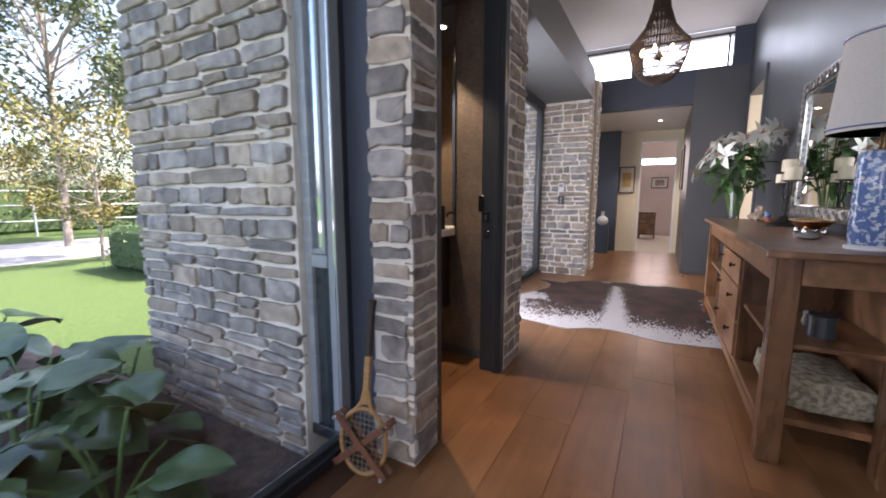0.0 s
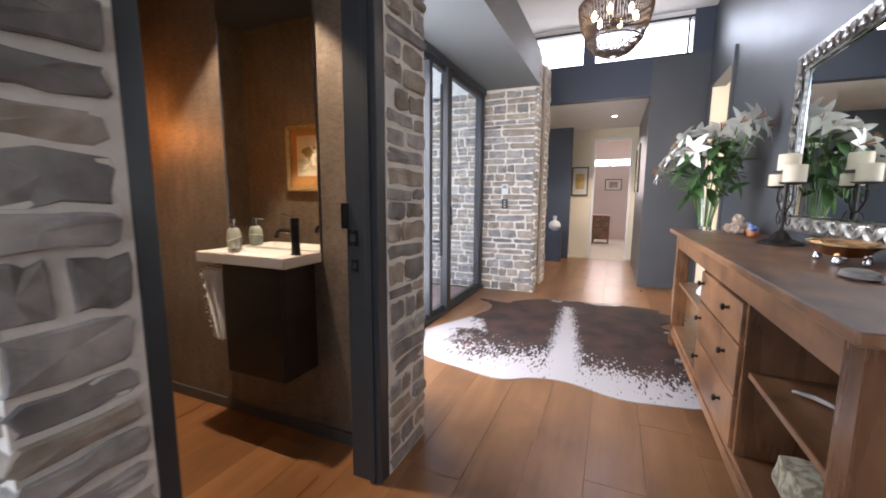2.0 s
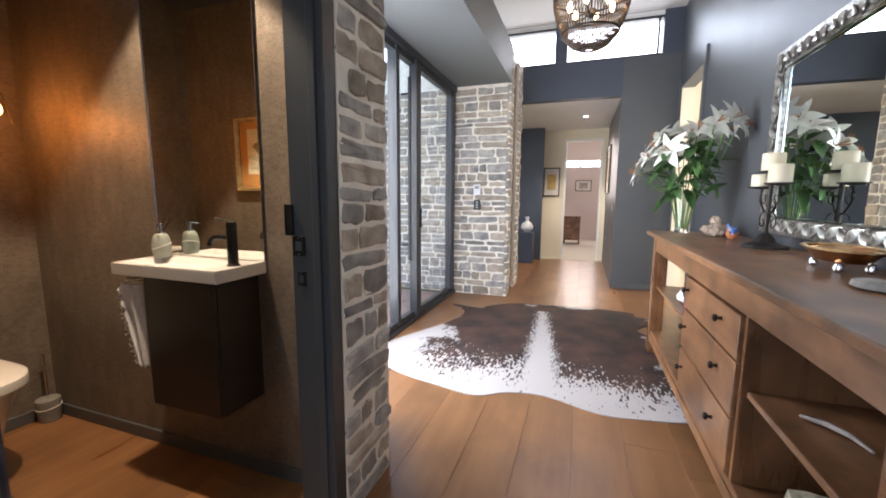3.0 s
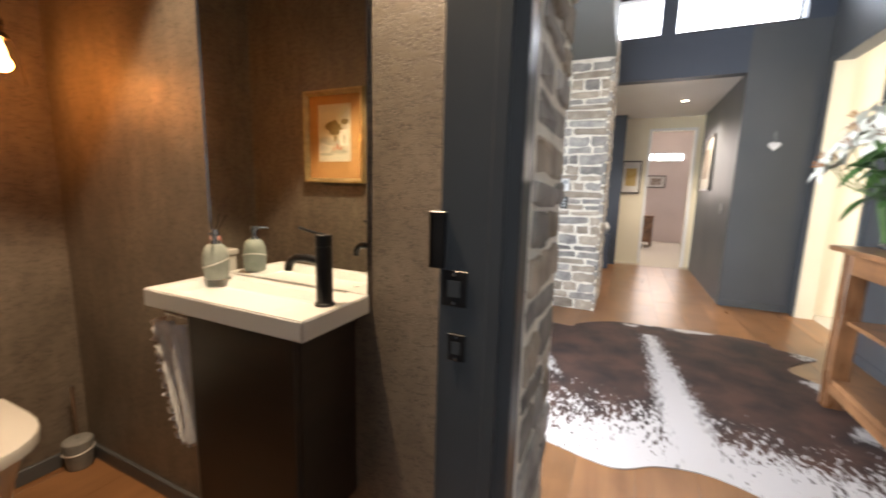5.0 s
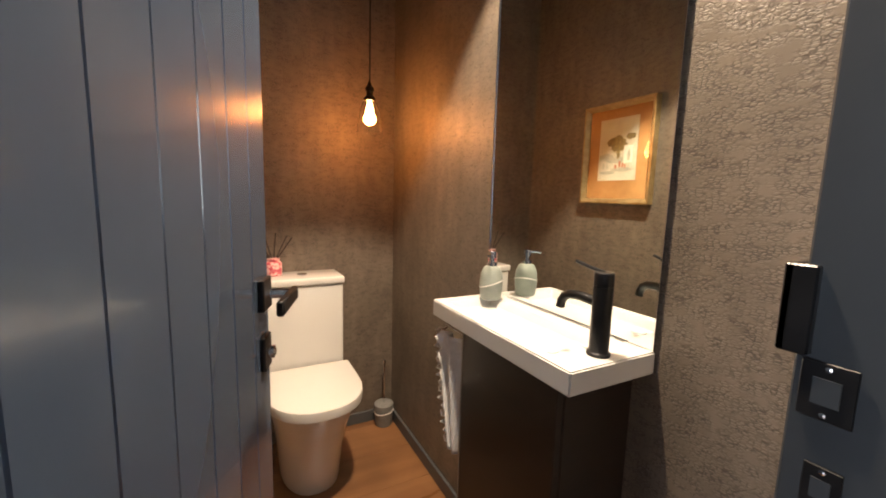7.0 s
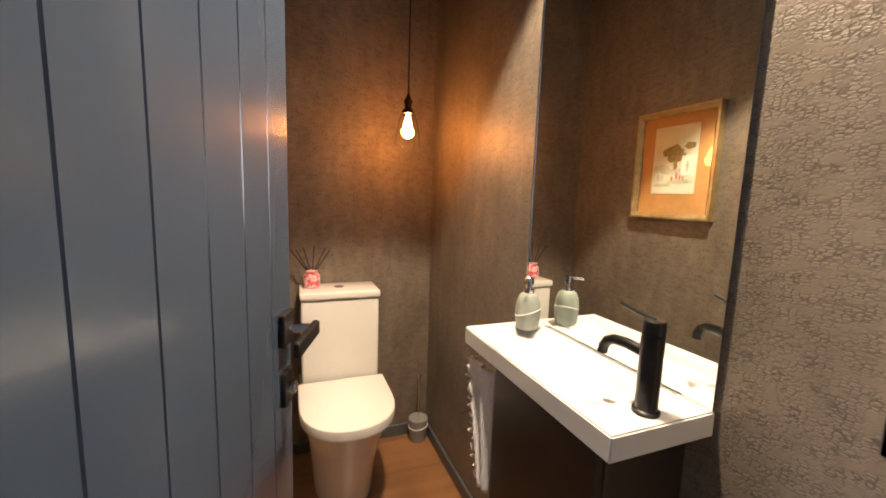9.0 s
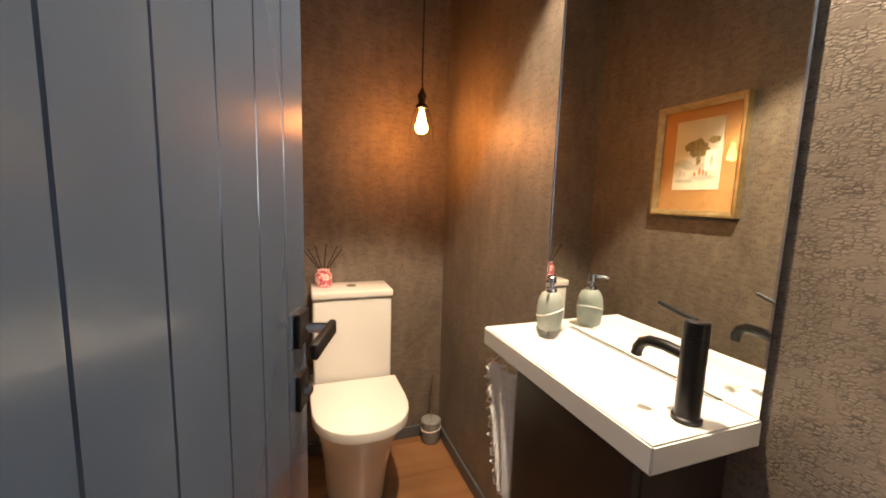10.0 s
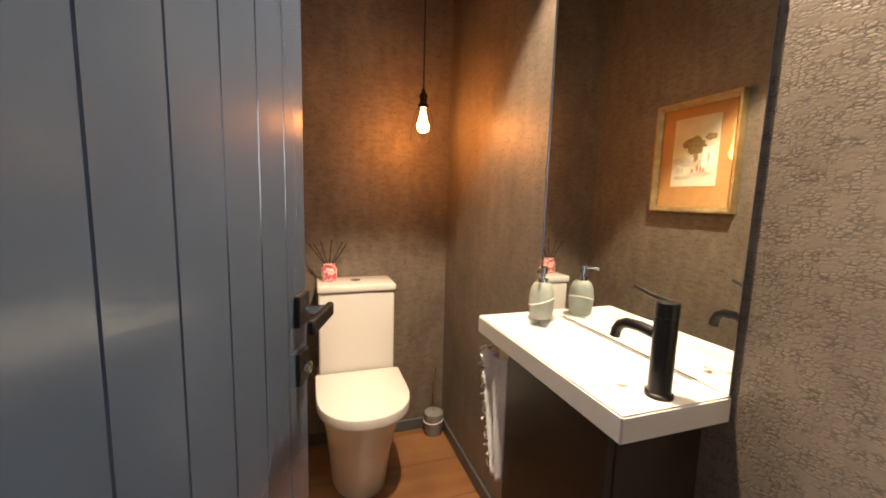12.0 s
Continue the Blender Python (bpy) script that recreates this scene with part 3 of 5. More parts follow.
for d in ((-0.44, -0.40, 9.58, 9.62, 0, 2.24), (0.20, 0.24, 9.58, 9.62, 0, 2.24), (-0.399, 0.199, 9.58, 9.62, 2.2, 2.24)):
    struct("trim_far_door", d, M_WHITE, "white painted architrave of the far doorway", "door frame", 0.003)
# an unseen opaque white screen, added to close the foyer behind
struct("rear_screen", (-0.995, 0.795, -2.48, -2.42, 0, 2.99), M_WHITE, "unseen opaque white screen closing the foyer", "door")


# ---- powder room things ----
M_CERAMIC = mat("white_glazed_ceramic", (0.74, 0.72, 0.68), 0.12, second=(0.77, 0.75, 0.71), scale=2, coat=0.3)
M_TOP = mat("white_cast_basin", (0.69, 0.69, 0.685), 0.22, second=(0.71, 0.71, 0.705), scale=2)


def dshape(half, back, front, n=14, power=2.3):
    """A toilet outline: straight back, rounded front, running to +x."""
    pts = [(back, -half), (back + 0.02, -half)]
    mid = back + 0.45 * (front - back)
    for i in range(n + 1):
        a = -math.pi / 2 + math.pi * i / n
        pts.append((mid + (front - mid) * abs(math.cos(a)) ** (2 / power), half * math.copysign(abs(math.sin(a)) ** (2 / power), math.sin(a))))
    return pts + [(back + 0.02, half), (back, half)]


def loft(bm, rings):
    vs = [[bm.verts.new(p) for p in r] for r in rings]
    n = len(vs[0])
    for a, b in zip(vs, vs[1:]):
        for i in range(n): bm.faces.new((a[i], a[(i + 1) % n], b[(i + 1) % n], b[i]))
    bm.faces.new(vs[0][::-1]); bm.faces.new(vs[-1])
    return bm


toilet = thing("toilet", pose(-2.715, 2.45, 0.0), "white back-to-wall ceramic toilet with closed lid", "toilet")
rings = []
for z, half, front in ((0.0, 0.125, 0.375), (0.02, 0.128, 0.38), (0.16, 0.138, 0.41), (0.28, 0.155, 0.46), (0.37, 0.172, 0.52), (0.405, 0.175, 0.53)):
    rings.append([(x, y, z) for x, y in dshape(half, 0.0, front + 0.05)])
part("pan", loft(bmesh.new(), rings), M_CERAMIC, toilet, smooth=True)
rings = [[(x, y, z) for x, y in dshape(h, 0.2, f + 0.05)] for z, h, f in ((0.407, 0.178, 0.545), (0.41, 0.182, 0.55), (0.437, 0.183, 0.553), (0.446, 0.181, 0.551), (0.449, 0.176, 0.545))]
part("seat_lid", loft(bmesh.new(), rings), M_CERAMIC, toilet, smooth=True)
part("cistern", box(bmesh.new(), 0, 0.185, -0.165, 0.165, 0.407, 0.804, bevel=0.011, seg=3), M_CERAMIC, toilet, smooth=True)
lid = part("cistern_lid", box(bmesh.new(), 0, 0.195, -0.17, 0.17, 0.807, 0.84, bevel=0.009, seg=3), M_CERAMIC, toilet, smooth=True)
part("flush_button", lathe(bmesh.new(), [(0.022, 0.838), (0.022, 0.844), (0.018, 0.845)], 20, pose(0.1, 0, 0)), M_CHROME, lid, "round chrome dual flush button")

# reed diffuser on the cistern
dif = thing("reed_diffuser", pose(-2.64, 2.335, 0.841), "pink floral glass reed diffuser with dark sticks on the cistern", "diffuser")
M_FLORAL = mat("pink_floral_print", (0.55, 0.08, 0.12), 0.3, second=(0.85, 0.55, 0.5), scale=70, lo=0.45, hi=0.55)
part("jar", lathe(bmesh.new(), [(0.033, 0), (0.035, 0.004), (0.035, 0.052), (0.03, 0.06), (0.022, 0.064)], 20), M_FLORAL, dif, smooth=True)
part("cap", lathe(bmesh.new(), [(0.024, 0.064), (0.026, 0.068), (0.026, 0.076), (0.012, 0.077)], 16), M_FLORAL, dif)
M_REED = mat("dark_reed", (0.03, 0.02, 0.015), 0.8)
for dx, dy in ((0.03, 0.075), (-0.02, 0.06), (0.01, -0.035), (0.02, -0.065), (-0.01, -0.085), (0.0, 0.012)):
    part("reed", tube(bmesh.new(), [(0, 0, 0.05), (dx, dy, 0.19 - abs(dy) * 0.3)], 0.0025, 6), M_REED, dif)

# toilet brush
M_GREYPLASTIC = mat("grey_stone_resin", (0.2, 0.2, 0.19), 0.55, second=(0.25, 0.25, 0.24), scale=30)
br = thing("toilet_brush", pose(-2.655, 2.855, 0.0), "grey resin toilet brush holder with steel handle in the corner", "toilet brush")
part("holder", lathe(bmesh.new(), [(0.042, 0), (0.046, 0.01), (0.05, 0.1), (0.05, 0.115), (0.044, 0.12), (0.02, 0.121)], 24), M_GREYPLASTIC, br, smooth=True)
part("band", tube(bmesh.new(), [(0.0495 * math.cos(a), 0.0495 * math.sin(a), 0.075 + 0.006 * math.sin(a)) for a in [i * math.pi / 10 for i in range(20)]], 0.003, 6, True), M_CERAMIC, br, "pale moulded line")
part("handle", lathe(bmesh.new(), [(0.006, 0.12), (0.006, 0.33), (0.008, 0.335), (0.008, 0.35), (0.003, 0.355)], 12), M_CHROME, br, smooth=True)

# vanity cabinet and basin
M_VANITY = mat("black_brown_veneer", (0.018, 0.013, 0.011), 0.4, second=(0.03, 0.02, 0.015), scale=3, stretch=(1, 1, 9), bump=0.06, bump_scale=40)
van = thing("vanity_cabinet", pose(-1.46, 2.815, 0.355), "wall-hung black-brown vanity cabinet beneath the basin", "cabinet")
bx("body", (-0.17, 0.17, -0.085, 0.105, 0, 0.505), M_VANITY, van, bevel=0.002)
bx("door", (-0.17, 0.17, -0.106, -0.088, 0.003, 0.503), M_VANITY, van, bevel=0.002)
bx("edge_strip", (-0.1745, -0.1705, -0.106, 0.105, 0, 0.505), mat("brushed_grey_edge", (0.3, 0.28, 0.25), 0.4, 0.5), van, "pale edge strip")
basin = thing("wash_basin", pose(-1.509, 2.8045, 0.864), "white cast basin top with shallow trough", "basin")
bm = bmesh.new()
box(bm, -0.264, 0.264, -0.1145, 0.1145, 0, 0.046)
top = max(bm.faces, key=lambda f: f.calc_center_median().z)
bmesh.ops.inset_region(bm, faces=[top], thickness=0.018)
bmesh.ops.transform(bm, verts=top.verts, matrix=Matrix.Translation((-0.02, -0.012, 0)) @ Matrix.Diagonal((0.82, 0.72, 1, 1)))
r = bmesh.ops.inset_region(bm, faces=[top], thickness=0.02, depth=-0.022)
bmesh.ops.bevel(bm, geom=[e for e in bm.edges if e.is_boundary or e.calc_face_angle(0) > 0.5], offset=0.003, segments=2, affect="EDGES")
part("basin_slab", bm, M_TOP, basin, smooth=True)
part("waste", lathe(bmesh.new(), [(0.018, 0), (0.018, 0.003), (0.012, 0.004)], 20, pose(0.13, -0.035, 0.0235)), M_TOP, basin, "round waste cover")
bx("slot", (-0.2, 0.2, 0.1, 0.1035, 0.044, 0.0475), M_GREYPLASTIC, basin, "grey silicone line")

tap = thing("basin_mixer_tap", pose(-1.283, 2.80, 0.9105), "matt black tall basin mixer tap with side lever", "tap")
part("body", lathe(bmesh.new(), [(0.022, 0), (0.022, 0.006), (0.0182, 0.008), (0.0182, 0.132), (0.017, 0.1325), (0.017, 0.1345), (0.0182, 0.135), (0.0182, 0.158), (0.0165, 0.16)], 28), M_BLACK, tap, smooth=True)
bm = tube(bmesh.new(), [(-0.01, -0.002, 0.1), (-0.045, -0.006, 0.104), (-0.07, -0.01, 0.103), (-0.084, -0.012, 0.096), (-0.091, -0.013, 0.084), (-0.093, -0.013, 0.072)], [0.0095] * 6, 14)
part("spout", bm, M_BLACK, tap, smooth=True)
part("lever", tube(bmesh.new(), [(0, 0, 0.159), (-0.03, -0.004, 0.164), (-0.062, -0.009, 0.172)], 0.0036, 8), M_BLACK, tap, smooth=True)

M_BOTTLE = mat("sage_grey_resin", (0.23, 0.26, 0.235), 0.5, second=(0.28, 0.31, 0.28), scale=40)
soap = thing("soap_dispenser", pose(-1.714, 2.848, 0.911), "sage-grey soap dispenser with chrome pump on the basin", "soap dispenser")
part("bottle", lathe(bmesh.new(), [(0.026, 0), (0.03, 0.004), (0.033, 0.03), (0.034, 0.05), (0.031, 0.075), (0.024, 0.092), (0.014, 0.099)], 24), M_BOTTLE, soap, smooth=True)
part("wave_line", tube(bmesh.new(), [(0.0335 * math.cos(a), 0.0335 * math.sin(a), 0.046 + 0.012 * math.sin(a + 0.7)) for a in [i * math.pi / 12 for i in range(24)]], 0.0018, 6, True), M_CERAMIC, soap, "pale raised wave line")
pump = part("pump", lathe(bmesh.new(), [(0.015, 0.098), (0.015, 0.107), (0.007, 0.108), (0.007, 0.12), (0.012, 0.121), (0.012, 0.138), (0.01, 0.14)], 18), M_CHROME, soap, "polished chrome pump", True)
part("nozzle", tube(bmesh.new(), [(0, 0, 0.133), (0.018, -0.022, 0.134), (0.026, -0.032, 0.131)], 0.0035, 8), M_CHROME, pump, smooth=True)

mir = thing("wall_mirror", pose(-1.535, 2.918, 0.912), "tall frameless mirror above the basin", "mirror")
M_MIRROR = mat("mirror_silver", (0.86, 0.9, 0.88), 0.0, 1.0, second=(0.86, 0.9, 0.88))
bx("glass", (-0.285, 0.285, -0.006, -0.001, 0, 1.46), M_MIRROR, mir)
for x in (-0.289, 0.285): bx("edge", (x, x + 0.004, -0.008, -0.001, 0, 1.46), M_CHROME, mir, "bright bevelled edge")

# hand towel on its rail at the end of the cabinet
M_TOWEL = mat("white_frilled_linen", (0.75, 0.75, 0.76), 0.9, second=(0.82, 0.82, 0.83), scale=60, bump=0.4, bump_scale=200)
rail = thing("towel_rail", pose(-1.70, 2.8, 0.81), "slim metal towel rail fixed to the vanity side", "towel rail")
part("bar", tube(bmesh.new(), [(0.064, -0.075, 0.03), (-0.045, -0.075, 0.03), (-0.045, 0.08, 0.03), (0.064, 0.08, 0.03)], 0.005, 8), M_CHROME, rail, smooth=True)
towel = thing("hand_towel", pose(-1.765, 2.712, 0.505), "white frilled hand towel hanging from the rail", "towel")
bm = bmesh.new()
cols, rows_ = 24, 30
grid = []
for j in range(rows_ + 1):
    f = j / rows_
    row = []
    for i in range(cols + 1):
        u = i / cols
        left = 0.075 * (1 - f) ** 1.6
        x = left + u * (0.122 - left)
        edge = max(0, 1 - u * 3.5)
        row.append(bm.verts.new((x + edge * 0.008 * math.sin(f * 46), 0.009 * math.sin(u * 13 + 2.5 * f) + 0.004 * math.sin(u * 27 + f * 8) + edge * 0.014 * math.sin(f * 38 + 1), f * 0.32)))
    grid.append(row)
for j in range(rows_):
    for i in range(cols): bm.faces.new((grid[j][i], grid[j][i + 1], grid[j + 1][i + 1], grid[j + 1][i]))
cloth = part("cloth", bm, M_TOWEL, towel, smooth=True)
cloth.modifiers.new("thick", "SOLIDIFY").thickness = 0.004
bm = bmesh.new()
tube(bm, [(0.075 * (1 - j / 50) ** 1.6 - 0.004 + 0.006 * math.sin(j * 1.3), -0.004 + 0.009 * math.sin(j * 1.9), 0.32 * j / 50) for j in range(51)], [0.0045 + 0.0015 * math.sin(j * 1.1) for j in range(51)], 7)
part("frill", bm, M_TOWEL, towel, "gathered white frill", True)

# pendant lamp
M_BRASS = mat("aged_bronze", (0.09, 0.06, 0.03), 0.35, 0.9, second=(0.13, 0.085, 0.045), scale=30)
M_CORD = mat("black_cord", (0.01, 0.01, 0.01), 0.7)
pend = thing("pendant_lamp", pose(-2.42, 2.70, 1.46), "clear glass pendant with glowing filament bulb on a black cord", "pendant lamp")
part("cord", tube(bmesh.new(), [(0, 0, 0.18), (0.002, 0, 0.5), (0, 0, 0.94)], 0.003, 6), M_CORD, pend)
part("holder", lathe(bmesh.new(), [(0.004, 0.205), (0.008, 0.195), (0.011, 0.185), (0.018, 0.178), (0.018, 0.165), (0.014, 0.163), (0.014, 0.145), (0.022, 0.14), (0.026, 0.132), (0.026, 0.125)], 20), M_BRASS, pend, smooth=True)
bm = lathe(bmesh.new(), [(0.024, 0.125), (0.03, 0.118), (0.038, 0.09), (0.046, 0.05), (0.052, 0.005), (0.053, 0.0), (0.051, 0.0), (0.044, 0.05), (0.036, 0.09), (0.028, 0.116), (0.022, 0.123)], 28)
shade = part("shade", bm, glass("clear_shade_glass"), pend, smooth=True)
shade.visible_shadow = False
bulb = part("bulb", lathe(bmesh.new(), [(0.008, 0.125), (0.010, 0.112), (0.016, 0.09), (0.019, 0.068), (0.017, 0.052), (0.010, 0.04), (0.002, 0.037)], 18), glow("glowing_filament", (1.0, 0.52, 0.16), 2.6), pend, smooth=True)
bulb.visible_shadow = False
part("ceiling_rose", lathe(bmesh.new(), [(0.045, 0.938), (0.045, 0.925), (0.02, 0.918), (0.004, 0.917)], 20), M_BRASS, pend)

# framed picture on the wall opposite the mirror
M_GILT = mat("aged_gilt_frame", (0.36, 0.25, 0.11), 0.38, 0.6, second=(0.5, 0.38, 0.19), scale=25, bump=0.2)
M_MAT_TAN = mat("tan_picture_mount", (0.3, 0.15, 0.045), 0.85, second=(0.34, 0.18, 0.06), scale=60)
M_DARKFRAME = mat("dark_picture_frame", (0.025, 0.02, 0.018), 0.4, second=(0.04, 0.03, 0.025), scale=20)


def frame_part(parent, w, h, bar, depth, material, name="frame", z=0.0):
    """Four mitred bars round the origin in x, z; the front looks to +y."""
    bm = bmesh.new()
    def ring(ax, az, y): return [bm.verts.new((sx * ax, y, sz * az)) for sx, sz in ((-1, -1), (1, -1), (1, 1), (-1, 1))]
    rs = [ring(w / 2, h / 2, 0), ring(w / 2, h / 2, depth), ring(w / 2 - bar * 0.35, h / 2 - bar * 0.35, depth), ring(w / 2 - bar, h / 2 - bar, depth * 0.55), ring(w / 2 - bar, h / 2 - bar, 0)]
    for a, b in zip(rs, rs[1:] + rs[:1]):
        for i in range(4): bm.faces.new((a[i], a[(i + 1) % 4], b[(i + 1) % 4], b[i]))
    return part(name, bm, material, parent)


M_PAINTING = mat("faded_landscape_print", (0.40, 0.38, 0.30), 0.7, second=(0.47, 0.45, 0.37), scale=18)
M_TREEPAINT = mat("painted_olive_tree", (0.11, 0.085, 0.025), 0.7, second=(0.2, 0.15, 0.05), scale=60)
M_PALEPAINT = mat("painted_pale_house", (0.55, 0.53, 0.47), 0.7)
M_HILLPAINT = mat("painted_grey_hills", (0.25, 0.27, 0.23), 0.7, second=(0.34, 0.34, 0.28), scale=30)
M_REDPAINT = mat("painted_russet_dabs", (0.3, 0.1, 0.05), 0.7)
pic = thing("framed_picture", pose(-2.098, 2.001, 1.43), "gilt-framed landscape print with tan mount on the wallpaper", "picture")
frame_part(pic, 0.385, 0.47, 0.024, 0.035, M_GILT)
bx("backing", (-0.17, 0.17, 0.001, 0.006, -0.213, 0.213), M_DARKFRAME, pic)
bx("mount", (-0.168, 0.168, 0.007, 0.011, -0.211, 0.211), M_MAT_TAN, pic, "tan card mount")
art = bx("print", (-0.105, 0.105, 0.0115, 0.0135, -0.125, 0.165), M_PAINTING, pic, "faded watercolour of trees by a house")
FLAT = Matrix(((1, 0, 0, 0), (0, 0, 1, 0), (0, 1, 0, 0), (0, 0, 0, 1)))


def dabs(name, material, spots, y):
    """Uneven brush dabs (x, z, half width, half height) lying on the print."""
    for q, (cx, cz, rw, rh) in enumerate(spots):
        rim = [(cx + rw * math.cos(i * 0.45) * (1 + 0.22 * math.sin(i * 3.1 + q)), cz + rh * math.sin(i * 0.45) * (1 + 0.2 * math.sin(i * 2.3 + q))) for i in range(14)]
        part(name, prism(bmesh.new(), rim, y + q * 0.00003, y + 0.0003 + q * 0.00003, FLAT), material, art)


dabs("painted_hill", M_HILLPAINT, ((-0.06, -0.015, 0.043, 0.018), (0.0, -0.03, 0.06, 0.014), (0.03, -0.075, 0.06, 0.01), (-0.05, -0.088, 0.045, 0.008)), 0.0138)
dabs("painted_tree", M_TREEPAINT, ((-0.03, 0.055, 0.03, 0.02), (0.0, 0.06, 0.034, 0.024), (0.022, 0.04, 0.03, 0.026), (-0.012, 0.03, 0.022, 0.02), (0.07, 0.075, 0.026, 0.014), (0.008, 0.005, 0.01, 0.03)), 0.0146)
house = box(bmesh.new(), 0.038, 0.085, 0.0152, 0.0157, -0.045, 0.035)
part("painted_house", house, M_PALEPAINT, art)
dabs("painted_shadow", M_HILLPAINT, ((0.066, -0.012, 0.007, 0.026), (-0.07, -0.055, 0.007, 0.015), (-0.05, -0.057, 0.005, 0.012)), 0.0159)
dabs("painted_dab", M_REDPAINT, ((0.02, -0.05, 0.006, 0.016), (0.036, -0.055, 0.005, 0.013), (-0.002, -0.06, 0.006, 0.01), (0.05, -0.06, 0.004, 0.011)), 0.0163)
pane("glazing", (-0.168, 0.168, 0.017, 0.019, -0.211, 0.211), pic)

# recessed downlight over the vanity
dl = thing("ceiling_downlight", pose(-1.53, 2.59, 2.399), "small round recessed downlight", "downlight", "downlights")
part("ring", lathe(bmesh.new(), [(0.045, 0), (0.05, -0.003), (0.045, -0.008), (0.034, -0.006), (0.034, 0)], 24), M_WHITE, dl)
part("lens", lathe(bmesh.new(), [(0.033, -0.001), (0.033, -0.003)], 24), glow("downlight_lens", (1, 0.85, 0.65), 6), dl)


# ---- entrance hall things ----
# cowhide rug
RUG = [(-1.38, 5.72), (-1.05, 5.66), (-0.98, 5.78), (-0.72, 5.98), (-0.33, 6.03), (0.05, 6.06), (0.43, 6.02), (0.46, 5.9), (0.68, 5.8), (0.56, 5.66), (0.42, 5.45), (0.55, 5.27), (0.66, 5.1), (0.6, 4.6), (0.7, 4.05), (0.5, 3.95), (0.27, 3.9), (0.05, 3.88), (-0.24, 3.98), (-0.46, 3.95), (-0.64, 3.85), (-0.9, 3.9), (-1.2, 3.98), (-1.46, 4.15), (-1.5, 4.45), (-1.38, 4.75), (-1.24, 5.05), (-1.16, 5.35), (-1.2, 5.55)]


def cowhide():
    m = mat("brown_and_white_cowhide", (0.016, 0.009, 0.008), 0.8, second=(0.075, 0.036, 0.025), scale=4, detail=8, bump=0.5, bump_scale=160)
    n, l = m.node_tree.nodes, m.node_tree.links
    b = n["Principled BSDF"]
    base = b.inputs["Base Color"].links[0].from_socket
    co = n.new("ShaderNodeTexCoord")
    sep = n.new("ShaderNodeSeparateXYZ"); l.new(co.outputs["Object"], sep.inputs[0])
    def noise_of(scale, detail, stretch=(1, 1, 1)):
        mp = n.new("ShaderNodeMapping"); mp.inputs["Scale"].default_value = stretch; l.new(co.outputs["Object"], mp.inputs[0])
        t = n.new("ShaderNodeTexNoise"); t.inputs["Scale"].default_value, t.inputs["Detail"].default_value = scale, detail
        l.new(mp.outputs[0], t.inputs[0]); return t.outputs["Fac"]
    def op(kind, a, c, d=None):
        k = n.new("ShaderNodeMath"); k.operation = kind
        for i, v in enumerate((a, c, d)):
            if v is None: continue
            if isinstance(v, (int, float)): k.inputs[i].default_value = v
            else: l.new(v, k.inputs[i])
        return k.outputs[0]
    x, y = sep.outputs[0], sep.outputs[1]
    blot, fleck = noise_of(2.2, 3), noise_of(75, 4, (1, 0.3, 1))
    # the pale line of the spine, wider towards the tail
    spine = op("ABSOLUTE", op("ADD", op("MULTIPLY", y, 0.08), op("ADD", x, -0.01)), 0)
    width = op("SUBTRACT", 0.085, op("MULTIPLY", y, 0.055))
    s = op("SUBTRACT", op("ADD", spine, op("MULTIPLY", op("SUBTRACT", fleck, 0.5), 0.2)), width)
    s = op("MAXIMUM", s, op("MULTIPLY", op("SUBTRACT", y, 0.86), 4.0))
    # the pale belly along the rear edge, breaking up into flecks
    e = op("ADD", op("ADD", y, 0.66), op("MULTIPLY", op("SUBTRACT", blot, 0.5), 0.9))
    e = op("ADD", e, op("MULTIPLY", op("SUBTRACT", fleck, 0.5), 1.7))
    # pale flanks and shanks at both sides
    f = op("SUBTRACT", 0.87, op("ABSOLUTE", op("ADD", x, -0.05), 0))
    f = op("ADD", f, op("MULTIPLY", op("SUBTRACT", blot, 0.5), 1.1))
    f = op("ADD", f, op("MULTIPLY", op("SUBTRACT", fleck, 0.5), 0.25))
    g = op("ADD", op("SUBTRACT", 1.14, y), op("MULTIPLY", op("SUBTRACT", blot, 0.5), 0.9))
    low = op("MINIMUM", op("MINIMUM", s, e), op("MINIMUM", f, g))
    fac = n.new("ShaderNodeMapRange")
    fac.inputs["From Min"].default_value, fac.inputs["From Max"].default_value = 0.03, -0.035
    l.new(low, fac.inputs[0])
    mix = n.new("ShaderNodeMix"); mix.data_type = "RGBA"
    l.new(fac.outputs[0], mix.inputs["Factor"]); l.new(base, mix.inputs["A"]); mix.inputs["B"].default_value = (0.48, 0.455, 0.45, 1)
    l.new(mix.outputs["Result"], b.inputs["Base Color"])
    return m


RX, RY = -0.36, 4.9
pts = []
for i in range(len(RUG)):
    p0, p1, p2, p3 = (Vector(RUG[(i + k) % len(RUG)]) for k in (-1, 0, 1, 2))
    for k in range(4):
        t = k / 4
        q = 0.5 * ((2 * p1) + (p2 - p0) * t + (2 * p0 - 5 * p1 + 4 * p2 - p3) * t * t + (3 * p1 - p0 - 3 * p2 + p3) * t ** 3)
        pts.append((q.x - RX, q.y - RY))
bm = bmesh.new()
prism(bm, pts, 0.0005, 0.006)
rug = tagged(part("cowhide_rug", bm, cowhide(), at=pose(RX, RY, 0.0)), "dark brown and white cowhide rug on oak boards", "rug")

